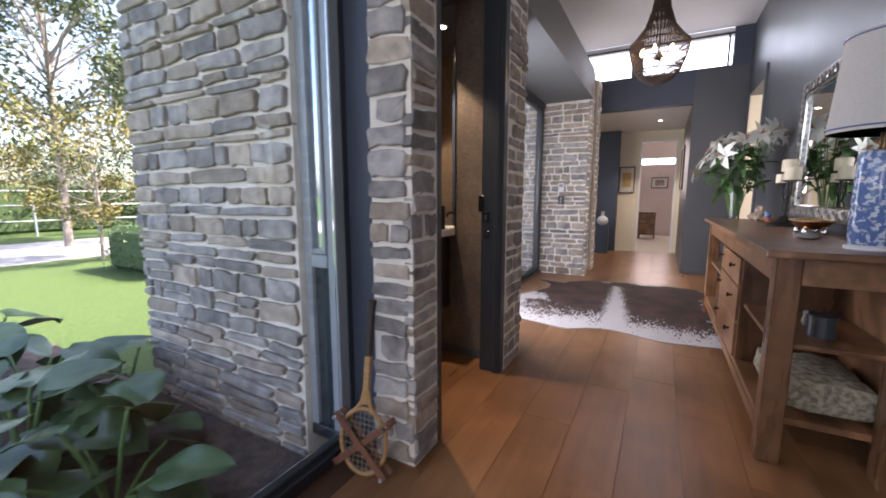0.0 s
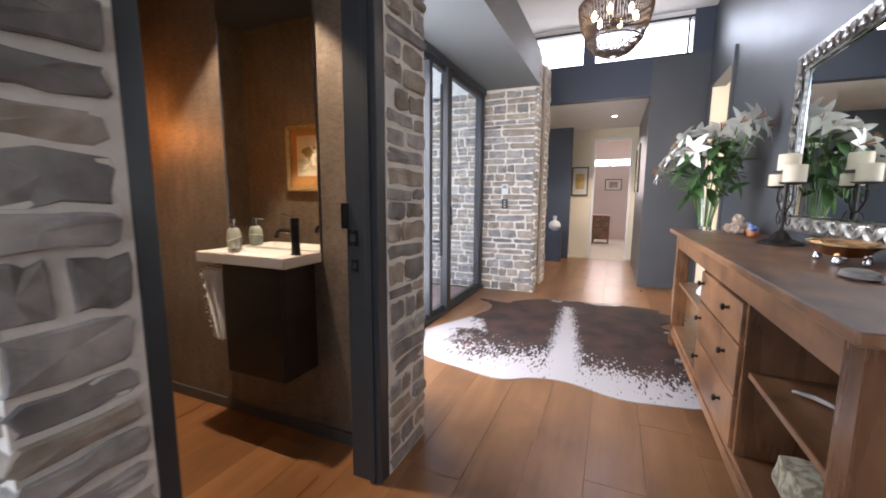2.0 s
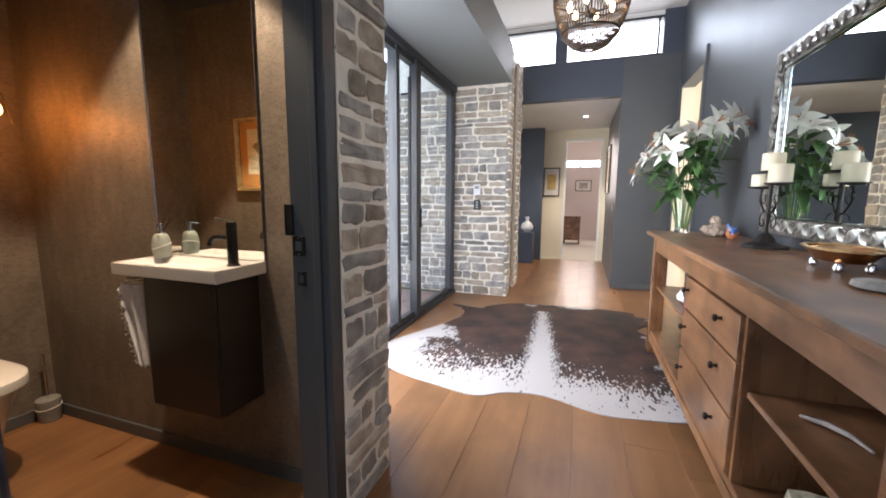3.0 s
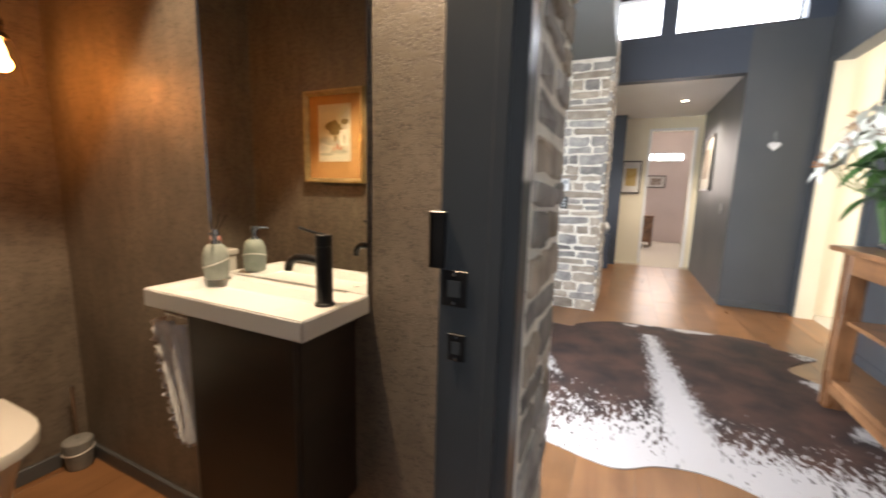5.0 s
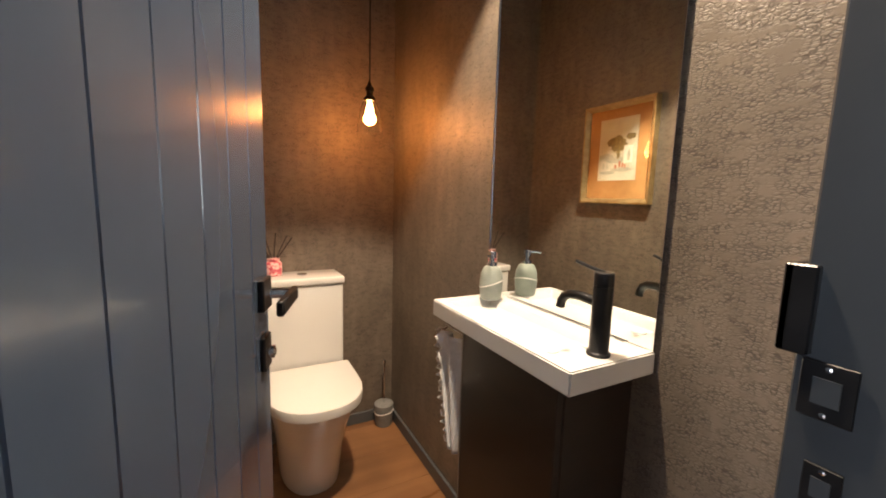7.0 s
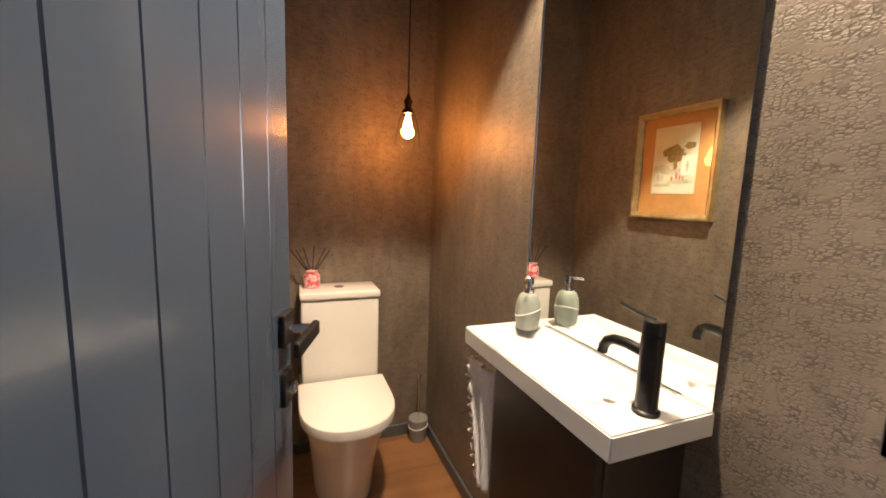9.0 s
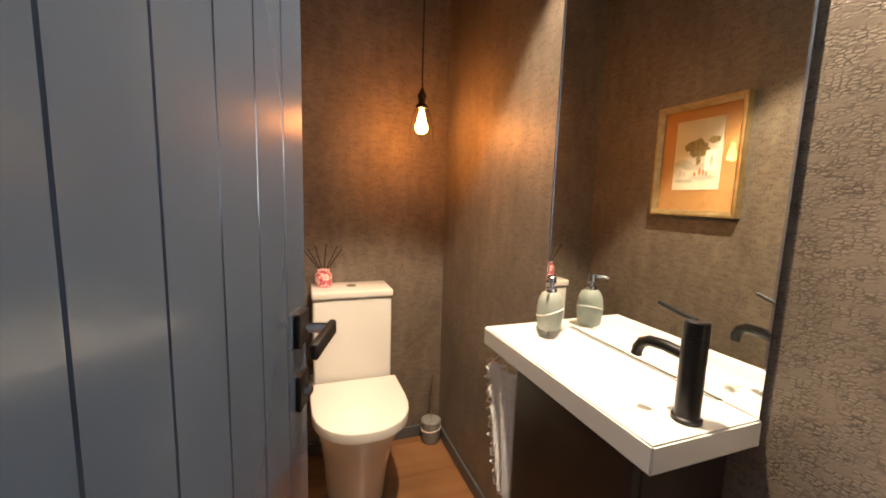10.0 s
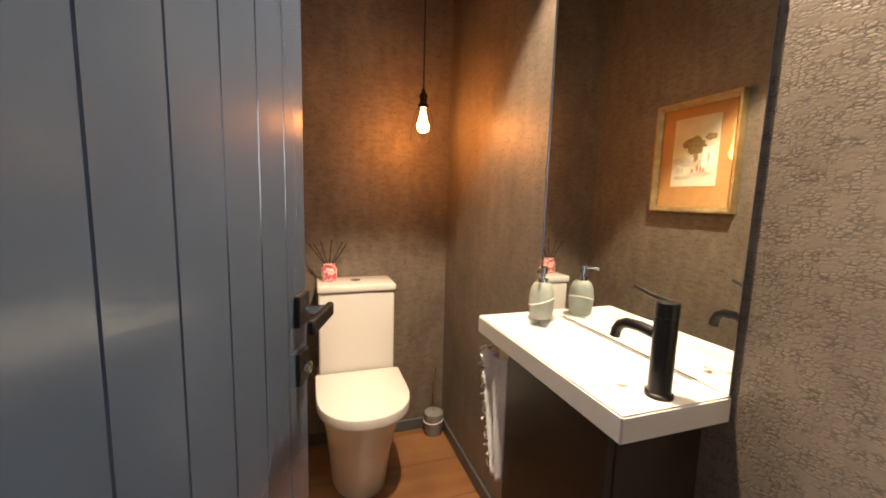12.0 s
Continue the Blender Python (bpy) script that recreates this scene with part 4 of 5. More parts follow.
# long sideboard
M_SIDE = mat("rustic_walnut_stain", (0.10, 0.044, 0.02), 0.33, second=(0.28, 0.138, 0.064), scale=2.2, detail=8, stretch=(6, 0.9, 6), bump=0.1, bump_scale=40, lo=0.25, hi=0.75, mottle=0.4, mottle_scale=5)
M_SIDEV = mat("rustic_walnut_stain_upright", (0.08, 0.034, 0.015), 0.28, second=(0.21, 0.098, 0.044), scale=2.2, detail=8, stretch=(6, 6, 0.9), bump=0.1, bump_scale=40, lo=0.25, hi=0.75, mottle=0.35, mottle_scale=5)
M_KNOB = mat("dark_iron_knob", (0.03, 0.025, 0.022), 0.35, 0.8)
sb = thing("sideboard", pose(0.43, 2.5, 0), "long rustic stained-wood sideboard with drawers between open shelves", "sideboard")
SD, SL = 0.46, 2.52
bx("tabletop", (-0.045, SD + 0.02, -0.06, SL + 0.06, 0.893, 0.922), M_SIDE, sb, bevel=0.006, seg=2)
for y in (0, SL - 0.085):
    for x in (0, SD - 0.085): bx("leg", (x, x + 0.085, y, y + 0.085, 0, 0.892), M_SIDEV, sb, bevel=0.004)
bx("apron", (0.006, 0.03, 0.086, SL - 0.086, 0.78, 0.892), M_SIDE, sb, bevel=0.002)
bx("apron", (SD - 0.03, SD - 0.006, 0.086, SL - 0.086, 0.78, 0.892), M_SIDE, sb, bevel=0.002)
for y in (0.006, SL - 0.03): bx("apron", (0.086, SD - 0.086, y, y + 0.024, 0.78, 0.892), M_SIDE, sb, bevel=0.002)
bx("bottom_shelf", (0.01, SD - 0.01, 0.086, SL - 0.086, 0.15, 0.18), M_SIDE, sb, bevel=0.003)
bx("plinth_rail", (0.004, 0.03, 0.086, SL - 0.086, 0.1, 0.149), M_SIDE, sb, bevel=0.002)
bx("shelf", (0.03, SD - 0.02, 0.06, 0.735, 0.50, 0.522), M_SIDE, sb, bevel=0.003)
bx("shelf", (0.03, SD - 0.02, 1.525, SL - 0.06, 0.50, 0.522), M_SIDE, sb, bevel=0.003)
for y in (0.738, 1.503): bx("divider", (0.012, SD - 0.012, y, y + 0.02, 0.181, 0.779), M_SIDEV, sb, bevel=0.002)
bx("back_panel", (SD - 0.028, SD - 0.016, 0.086, 1.503, 0.181, 0.779), M_SIDE, sb)
for z0, z1 in ((0.19, 0.395), (0.405, 0.605), (0.615, 0.772)):
    d = bx("drawer_front", (-0.002, 0.02, 0.764, 1.497, z0, z1), M_SIDE, sb, bevel=0.004, seg=2)
    for y in (0.935, 1.425):
        part("knob", lathe(bmesh.new(), [(0.008, 0), (0.006, 0.008), (0.006, 0.014), (0.013, 0.018), (0.015, 0.024), (0.011, 0.03), (0.003, 0.032)], 14, pose(-0.002, y, (z0 + z1) / 2 + 0.02, 0, -90)), M_KNOB, d, "round dark iron knob", True)

# table lamp
M_LINEN = mat("off_white_linen_shade", (0.62, 0.6, 0.57), 0.9, second=(0.68, 0.66, 0.63), scale=150, bump=0.2, bump_scale=400)
M_BLUEJAR = mat("blue_and_white_glaze", (0.12, 0.2, 0.42), 0.12, second=(0.6, 0.66, 0.76), scale=46, detail=4, lo=0.5, hi=0.56)
M_BLUETRIM = mat("blue_trim", (0.06, 0.12, 0.3), 0.5)
tl = thing("table_lamp", pose(0.75, 2.68, 0.9225), "blue and white ceramic table lamp with linen drum shade", "table lamp")
part("foot", lathe(bmesh.new(), [(0.075, 0), (0.075, 0.012), (0.06, 0.018)], 24, sx=1, sy=1), M_WHITE, tl)
part("jar", lathe(bmesh.new(), [(0.06, 0.018), (0.068, 0.03), (0.068, 0.36), (0.06, 0.385), (0.03, 0.395)], 28), M_BLUEJAR, tl, "patterned blue and white jar", True)
part("neck", lathe(bmesh.new(), [(0.012, 0.395), (0.012, 0.56)], 12), M_BRASS, tl)
bm = lathe(bmesh.new(), [(0.172, 0.46), (0.145, 0.83), (0.142, 0.83), (0.169, 0.46)], 40)
sh = part("shade", bm, M_LINEN, tl, smooth=True)
lamp_bulb = part("bulb", lathe(bmesh.new(), [(0.012, 0.56), (0.022, 0.6), (0.03, 0.64), (0.022, 0.67), (0.002, 0.68)], 16), glow("warm_lamp_bulb", (1.0, 0.6, 0.3), 3), tl, "lit warm bulb", True)
lamp_bulb.visible_shadow = False
for r, z in ((0.1725, 0.475), (0.147, 0.818)):
    part("trim", tube(bmesh.new(), [(r * math.cos(i * math.pi / 20), r * math.sin(i * math.pi / 20), z) for i in range(40)], 0.003, 5, True), M_BLUETRIM, sh, "thin blue trim line")

# lilies in a glass vase
vase = thing("glass_vase", pose(0.60, 4.99, 0.9225), "tall cut-glass vase of white lilies on the sideboard", "vase")
bm = lathe(bmesh.new(), [(0.045, 0), (0.047, 0.006), (0.044, 0.03), (0.05, 0.12), (0.068, 0.25), (0.065, 0.25), (0.046, 0.12), (0.04, 0.03), (0.002, 0.022)], 16)
g = part("vessel", bm, glass("cut_glass", (0.93, 0.98, 0.96)), vase)
g.visible_shadow = False
M_STEM = mat("green_stem", (0.06, 0.13, 0.035), 0.5, second=(0.1, 0.2, 0.05), scale=20)
M_LEAF = mat("lily_leaf", (0.03, 0.085, 0.025), 0.4, second=(0.06, 0.14, 0.04), scale=10, per_piece=0.3)
M_PETAL = mat("white_lily_petal", (0.72, 0.74, 0.68), 0.55, second=(0.8, 0.82, 0.78), scale=12)
M_STAMEN = mat("rust_stamen", (0.25, 0.1, 0.03), 0.8)


def leaf_mesh(bm, m, length, width, curl, seg=5):
    """A pointed blade from the origin along +x, arching down."""
    rows = []
    for i in range(seg + 1):
        t = i / seg
        w = width * math.sin(math.pi * min(1, 0.08 + t * 0.92)) ** 0.8
        x, z = length * t, -curl * length * t * t
        rows.append([bm.verts.new(m @ Vector((x, s * w, z + abs(s) * w * 0.35))) for s in (-1, 0, 1)])
    for a, b in zip(rows, rows[1:]):
        for k in (0, 1): bm.faces.new((a[k], a[k + 1], b[k + 1], b[k]))


rl = random.Random(11)
heads = [(-0.17, 0.06, 0.70), (-0.24, -0.06, 0.55), (-0.22, 0.05, 0.48), (-0.06, 0.1, 0.74), (-0.29, 0.02, 0.46), (0.02, -0.12, 0.72), (0.1, -0.2, 0.76), (0.18, -0.2, 0.78), (0.05, 0.02, 0.66), (0.14, 0.12, 0.72), (0.2, -0.06, 0.72), (-0.12, -0.1, 0.6), (0.02, 0.22, 0.62), (-0.2, -0.02, 0.62), (-0.1, 0.03, 0.66), (0.12, -0.12, 0.7), (0.24, -0.16, 0.74), (0.0, -0.04, 0.7), (-0.27, 0.08, 0.5), (0.16, 0.03, 0.68)]
for hx, hy, hz in heads:
    base = Vector((hx * 0.12, hy * 0.12, 0.03))
    part("stem", tube(bmesh.new(), [base, (hx * 0.3, hy * 0.3, 0.26), (hx * 0.75, hy * 0.75, hz * 0.72), (hx, hy, hz - 0.03)], 0.004, 6), M_STEM, vase)
    d = Vector((hx * 1.6, hy * 1.6, 0.25 + rl.uniform(-0.2, 0.25))).normalized()
    turn = Matrix.Translation((hx, hy, hz - 0.03)) @ d.to_track_quat("Z", "Y").to_matrix().to_4x4()
    bm = bmesh.new()
    size = rl.uniform(0.085, 0.12)
    for k in range(6):
        leaf_mesh(bm, turn @ pose(0, 0, 0, 0, 0, 60 * k + rl.uniform(-8, 8)) @ pose(0.006, 0, 0, 0, -52 + (k % 2) * 8 + rl.uniform(-10, 8), 0), size, size * (0.33 if k % 2 else 0.24), 0.75, 6)
    fl = part("flower", bm, M_PETAL, vase, "open white lily bloom", True)
    for k in range(5):
        a = k * 1.26
        bm = tube(bmesh.new(), [turn @ Vector((0, 0, 0.01)), turn @ Vector((0.018 * math.cos(a), 0.018 * math.sin(a), size * 0.75))], [0.001, 0.003], 5)
        part("stamen", bm, M_STAMEN, fl)
for k in range(84):
    a, r0 = rl.uniform(0, 6.28), rl.uniform(0.02, 0.17)
    z = rl.uniform(0.26, 0.64)
    bm = bmesh.new()
    leaf_mesh(bm, pose(r0 * math.cos(a), r0 * math.sin(a), z, 0, 0, math.degrees(a) + rl.uniform(-50, 50)) @ pose(0, 0, 0, rl.uniform(-40, 40), rl.uniform(-45, 40), 0), rl.uniform(0.1, 0.18), rl.uniform(0.018, 0.034), rl.uniform(0.1, 0.6))
    part("leaf", bm, M_LEAF, vase, smooth=True)

# candle stand with three pillar candles
M_IRON = mat("black_wrought_iron", (0.02, 0.018, 0.017), 0.5, 0.6, second=(0.035, 0.03, 0.027), scale=40, bump=0.3)
M_WAX = mat("ivory_candle_wax", (0.7, 0.62, 0.46), 0.5, second=(0.74, 0.67, 0.52), scale=8)
cs = thing("candle_stand", pose(0.78, 4.1, 0.9225), "black wrought-iron candle stand with scrolled arms", "candle stand")
part("base", lathe(bmesh.new(), [(0.105, 0), (0.1, 0.012), (0.05, 0.03), (0.03, 0.06), (0.012, 0.075)], 8), M_IRON, cs)
part("column", lathe(bmesh.new(), [(0.011, 0.07), (0.009, 0.1), (0.013, 0.16), (0.009, 0.2), (0.011, 0.37)], 12), M_IRON, cs, smooth=True)
cups = ((-0.01, 0.075, 0.30), (0.0, -0.085, 0.315), (0.0, 0.0, 0.375))
for i, (x, y, z) in enumerate(cups):
    part("drip_tray", lathe(bmesh.new(), [(0.02, z - 0.008), (0.058, z), (0.06, z + 0.004), (0.054, z + 0.003), (0.002, z + 0.001)], 20, pose(x, y, 0)), M_IRON, cs)
    if i < 2: part("arm", tube(bmesh.new(), [(0, 0, 0.17), (x * 0.5, y * 0.5, 0.18), (x, y * 1.05, 0.23), (x, y, z - 0.005)], 0.005, 8), M_IRON, cs, smooth=True)
    h = (0.062, 0.085, 0.085)[i]
    c = thing("pillar_candle", pose(0.78 + x, 4.1 + y, 0.9225 + z + 0.0045), "ivory pillar candle on the iron stand", "candle", "pillar candles")
    bm = lathe(bmesh.new(), [(0.046, 0), (0.047, 0.004), (0.047, h - 0.004), (0.043, h), (0.036, h - 0.008), (0.002, h - 0.012)], 24)
    part("wax", bm, M_WAX, c, smooth=True)
    part("wick", tube(bmesh.new(), [(0, 0, h - 0.013), (0.002, 0.001, h - 0.002)], 0.0012, 5), M_CORD, c)
for s in (-1, 1):
    for q, w in ((0.25, 0.05), (0.13, 0.045)):
        part("scroll", tube(bmesh.new(), [(0.0, s * (0.012 + w * (1 - i / 14) * math.sin(i * 0.5) + w), q + w * (1 - i / 16) * math.cos(i * 0.5)) for i in range(13)], 0.003, 6), M_IRON, cs, smooth=True)

# bits of driftwood and coral, ornament, dish
M_CORAL = mat("weathered_coral", (0.32, 0.23, 0.17), 0.9, second=(0.5, 0.4, 0.33), scale=30, bump=0.6)
coral = thing("coral_ornament", pose(0.76, 4.80, 0.9225), "knobbly brown coral cluster on the sideboard", "ornament")
rc = random.Random(3)
for k in range(36):
    a, r = rc.uniform(0, 6.28), rc.uniform(0, 0.11)
    bm = bmesh.new()
    bmesh.ops.create_icosphere(bm, subdivisions=2, radius=rc.uniform(0.018, 0.034))
    for v in bm.verts: v.co *= 1 + 0.35 * noise.noise(v.co * 60 + Vector((k, 0, 0)))
    part("branch", bm, M_CORAL, coral, at=pose(r * math.cos(a) * 0.7, r * math.sin(a) * 1.2, 0.022 + (0.11 - r) * rc.uniform(0, 0.75)))
M_BLUE = mat("blue_glass_paint", (0.04, 0.1, 0.35), 0.15, second=(0.25, 0.4, 0.65), scale=40)
M_TERRA = mat("terracotta_glaze", (0.4, 0.13, 0.06), 0.3, second=(0.5, 0.2, 0.1), scale=30)
orn = thing("bird_ornament", pose(0.77, 4.52, 0.9225), "small blue and terracotta glazed bird ornament", "ornament")
part("body", lathe(bmesh.new(), [(0.002, 0.0), (0.03, 0.004), (0.042, 0.03), (0.035, 0.055), (0.015, 0.07), (0.002, 0.073)], 18, sx=0.8, sy=1.3), M_TERRA, orn, smooth=True)
part("head", lathe(bmesh.new(), [(0.002, -0.022), (0.018, -0.014), (0.024, 0), (0.018, 0.014), (0.002, 0.022)], 14, pose(-0.01, -0.045, 0.055)), M_BLUE, orn, smooth=True)
part("tail", lathe(bmesh.new(), [(0.02, 0), (0.012, 0.05), (0.002, 0.08)], 10, pose(0, 0.03, 0.05, -60)), M_BLUE, orn)
M_SILVERBRONZE = mat("tarnished_silver_dish", (0.45, 0.22, 0.1), 0.22, 1.0, second=(0.6, 0.4, 0.25), scale=14)
dish = thing("footed_dish", pose(0.76, 3.44, 0.9225), "tarnished metal dish with scalloped rim and ball feet", "dish")
bm = bmesh.new()
n_ = 40
def drng(r, z, wav=0.0): return [(r * 0.62 * math.cos(2 * math.pi * i / n_) * (1 + wav * math.cos(12 * 2 * math.pi * i / n_)), r * math.sin(2 * math.pi * i / n_) * (1 + wav * math.cos(12 * 2 * math.pi * i / n_)), z) for i in range(n_)]
loft(bm, [drng(0.06, 0.028), drng(0.105, 0.034), drng(0.125, 0.055), drng(0.15, 0.072, 0.03), drng(0.148, 0.076, 0.03), drng(0.12, 0.06), drng(0.095, 0.042)])
part("bowl", bm, M_SILVERBRONZE, dish, smooth=True)
for sx in (-1, 1):
    for sy in (-1, 1): part("foot", lathe(bmesh.new(), [(0.004, 0), (0.014, 0.006), (0.016, 0.016), (0.01, 0.03), (0.012, 0.036)], 12, pose(sx * 0.042, sy * 0.075, 0)), M_CHROME, dish, smooth=True)
part("rope_edge", tube(bmesh.new(), drng(0.151, 0.077, 0.03), [0.005 + 0.0015 * math.sin(i * 2.1) for i in range(n_)], 6, True), mat("pale_beaded_edge", (0.6, 0.45, 0.25), 0.3, 0.9), dish, "pale beaded rim")

stone_orn = thing("flat_pebble", pose(0.66, 3.08, 0.9225), "small dark flat stone on the sideboard", "pebble")
part("pebble_body", lathe(bmesh.new(), [(0.03, 0), (0.045, 0.008), (0.04, 0.022), (0.02, 0.028), (0.002, 0.029)], 16, sy=1.5), M_STONE, stone_orn, smooth=True)

# things on the lower shelves
M_PINKBOOK = mat("pink_book_cover", (0.7, 0.07, 0.25), 0.5)
M_PURPLE = mat("purple_book_cover", (0.16, 0.06, 0.2), 0.5)
M_DARKBOOK = mat("dark_book_cover", (0.03, 0.035, 0.05), 0.5)
M_PAGES = mat("book_pages", (0.62, 0.58, 0.5), 0.9, second=(0.7, 0.66, 0.58), scale=200)
for k, (mm, lab, z) in enumerate(((M_PINKBOOK, "bright pink hardback book lying on the shelf", 0.5225), (M_PURPLE, "purple hardback book lying on the stack", 0.5565), (M_DARKBOOK, "dark hardback book on top of the stack", 0.5905))):
    bk = thing("book", pose(0.63, 4.20, z, 0, 0, k * 3 - 3), lab, "book", "stack of books")
    bx("cover", (-0.12, 0.12, -0.15, 0.15, 0, 0.004), mm, bk); bx("cover", (-0.12, 0.12, -0.15, 0.15, 0.029, 0.033), mm, bk)
    bx("spine", (-0.124, -0.12, -0.15, 0.15, 0, 0.033), mm, bk); bx("pages", (-0.118, 0.114, -0.145, 0.145, 0.0045, 0.0285), M_PAGES, bk)
M_SHELL = mat("white_shell", (0.62, 0.64, 0.68), 0.4, second=(0.75, 0.76, 0.78), scale=12, bump=0.3)
for px, py, pz, s in ((0.55, 4.45, 0.5225, 0.06), (0.60, 4.22, 0.624, 0.055)):
    st = thing("sea_shell", pose(px, py, pz), "round white sea shell", "shell", "shells")
    part("shell_body", lathe(bmesh.new(), [(s * 0.4, 0), (s * 0.95, s * 0.35), (s, s * 0.7), (s * 0.75, s * 1.2), (s * 0.3, s * 1.5), (0.002, s * 1.56)], 20, sy=1.15), M_SHELL, st, smooth=True)
M_DARKBOWL = mat("dark_carved_bowl", (0.035, 0.022, 0.016), 0.4, second=(0.06, 0.04, 0.03), scale=20)
bowl = thing("wooden_bowl", pose(0.64, 4.30, 0.181), "dark turned wooden bowl on the bottom shelf", "bowl")
part("vessel", lathe(bmesh.new(), [(0.06, 0), (0.065, 0.012), (0.13, 0.06), (0.15, 0.1), (0.143, 0.1), (0.122, 0.062), (0.05, 0.02), (0.002, 0.018)], 28), M_DARKBOWL, bowl, smooth=True)
M_DRIFT = mat("silvered_driftwood", (0.2, 0.18, 0.16), 0.8, second=(0.34, 0.31, 0.28), scale=30, bump=0.4)
drift = thing("driftwood_piece", pose(0.60, 2.98, 0.5225, 0, 0, 20), "small silvery driftwood and figurine on the shelf", "driftwood")
part("branch", tube(bmesh.new(), [(-0.02, 0.12, 0.012), (0, 0.06, 0.02), (0.02, 0.02, 0.014), (0.01, -0.05, 0.012)], [0.005, 0.008, 0.007, 0.004], 8), M_DRIFT, drift, smooth=True)
part("knot", lathe(bmesh.new(), [(0.012, 0), (0.02, 0.02), (0.012, 0.05), (0.018, 0.062), (0.003, 0.075)], 12, pose(0.02, -0.09, 0)), M_DRIFT, drift, smooth=True)
tin = thing("tin_box", pose(0.66, 2.74, 0.5225), "small dark metal tin on the shelf", "tin")
part("tin_body", lathe(bmesh.new(), [(0.048, 0), (0.048, 0.08)], 24), M_TRIM, tin)
part("tin_lid", lathe(bmesh.new(), [(0.051, 0.08), (0.051, 0.092), (0.045, 0.095)], 24), M_TRIM, tin)
M_FUR = mat("mottled_grey_woven_cushion", (0.16, 0.14, 0.09), 0.95, second=(0.36, 0.32, 0.23), scale=40, detail=6, bump=1.0, bump_scale=70, lo=0.4, hi=0.6)
cush = thing("floor_cushion", pose(0.66, 2.82, 0.181), "mottled grey-green woven cushion on the bottom shelf", "cushion")
bm = box(bmesh.new(), -0.17, 0.17, -0.2, 0.2, 0.0, 0.18)
bmesh.ops.subdivide_edges(bm, edges=bm.edges[:], cuts=7, use_grid_fill=True)
for v in bm.verts:
    u, w, h = v.co.x / 0.17, v.co.y / 0.22, (v.co.z - 0.1) / 0.1
    v.co.z = 0.1 + (v.co.z - 0.1) * (1 - 0.35 * max(abs(u), abs(w)) ** 3) - 0.0
    v.co.x *= 1 - 0.08 * h * h; v.co.y *= 1 - 0.08 * h * h
    v.co += 0.012 * noise.noise_vector(v.co * 14)
zmin = min(v.co.z for v in bm.verts)
for v in bm.verts: v.co.z -= zmin
part("cover", bm, M_FUR, cush, smooth=True)

# ornate mirror over the sideboard
M_SILVER = mat("antiqued_silver_leaf", (0.18, 0.17, 0.16), 0.3, 0.9, second=(0.6, 0.58, 0.55), scale=35, bump=0.4, bump_scale=90, lo=0.35, hi=0.6)
om = thing("ornate_mirror", Matrix.Translation((X_R - 0.001, 3.62, 1.47)) @ pose(0, 0, 0, 0, 0, 90), "large rectangular mirror in an ornate silver leaf frame", "mirror")
MW, MH, MB = 1.78, 0.98, 0.085
frame_part(om, MW, MH, MB, 0.035, M_SILVER)
bx("glass", (-MW / 2 + MB - 0.01, MW / 2 - MB + 0.01, 0.004, 0.012, -MH / 2 + MB - 0.01, MH / 2 - MB + 0.01), M_MIRROR, om)
bead = None
bmL = bmesh.new()
leaf_mesh(bmL, pose(0, 0, 0), 0.075, 0.024, 0.25, 4)
r2 = bmesh.ops.extrude_face_region(bmL, geom=bmL.faces[:])
bmesh.ops.translate(bmL, verts=[v for v in r2["geom"] if isinstance(v, bmesh.types.BMVert)], vec=(0, 0, 0.008))
leaf0 = part("carved_leaf", bmL, M_SILVER, om, smooth=True)
spots = []
nx, nz = 26, 13
for i in range(nx):
    for s in (-1, 1): spots.append((-MW / 2 + 0.05 + (MW - 0.1) * i / (nx - 1), s * (MH / 2 - 0.045), 0 if s > 0 else 180, i))
for i in range(nz):
    for s in (-1, 1): spots.append((s * (MW / 2 - 0.045), -MH / 2 + 0.08 + (MH - 0.16) * i / (nz - 1), 90, i))
for k, (x, z, a, i) in enumerate(spots):
    ob = leaf0 if k == 0 else new("carved_leaf", leaf0.data)
    ob.parent = om
    ob.matrix_basis = Matrix.Translation((x, 0.032, z)) @ pose(0, 0, 0, -90) @ pose(0, 0, 0, 0, 0, a + (38 if i % 2 else -38)) @ Matrix.Translation((-0.03, 0, 0))
for s in (-1, 1):
    bm = tube(bmesh.new(), [(-MW / 2 + MB, 0.026, s * (MH / 2 - MB)), (MW / 2 - MB, 0.026, s * (MH / 2 - MB))], 0.006, 6); part("inner_bead", bm, M_CHROME, om)
    bm = tube(bmesh.new(), [(s * (MW / 2 - MB), 0.026, -MH / 2 + MB), (s * (MW / 2 - MB), 0.026, MH / 2 - MB)], 0.006, 6); part("inner_bead", bm, M_CHROME, om)

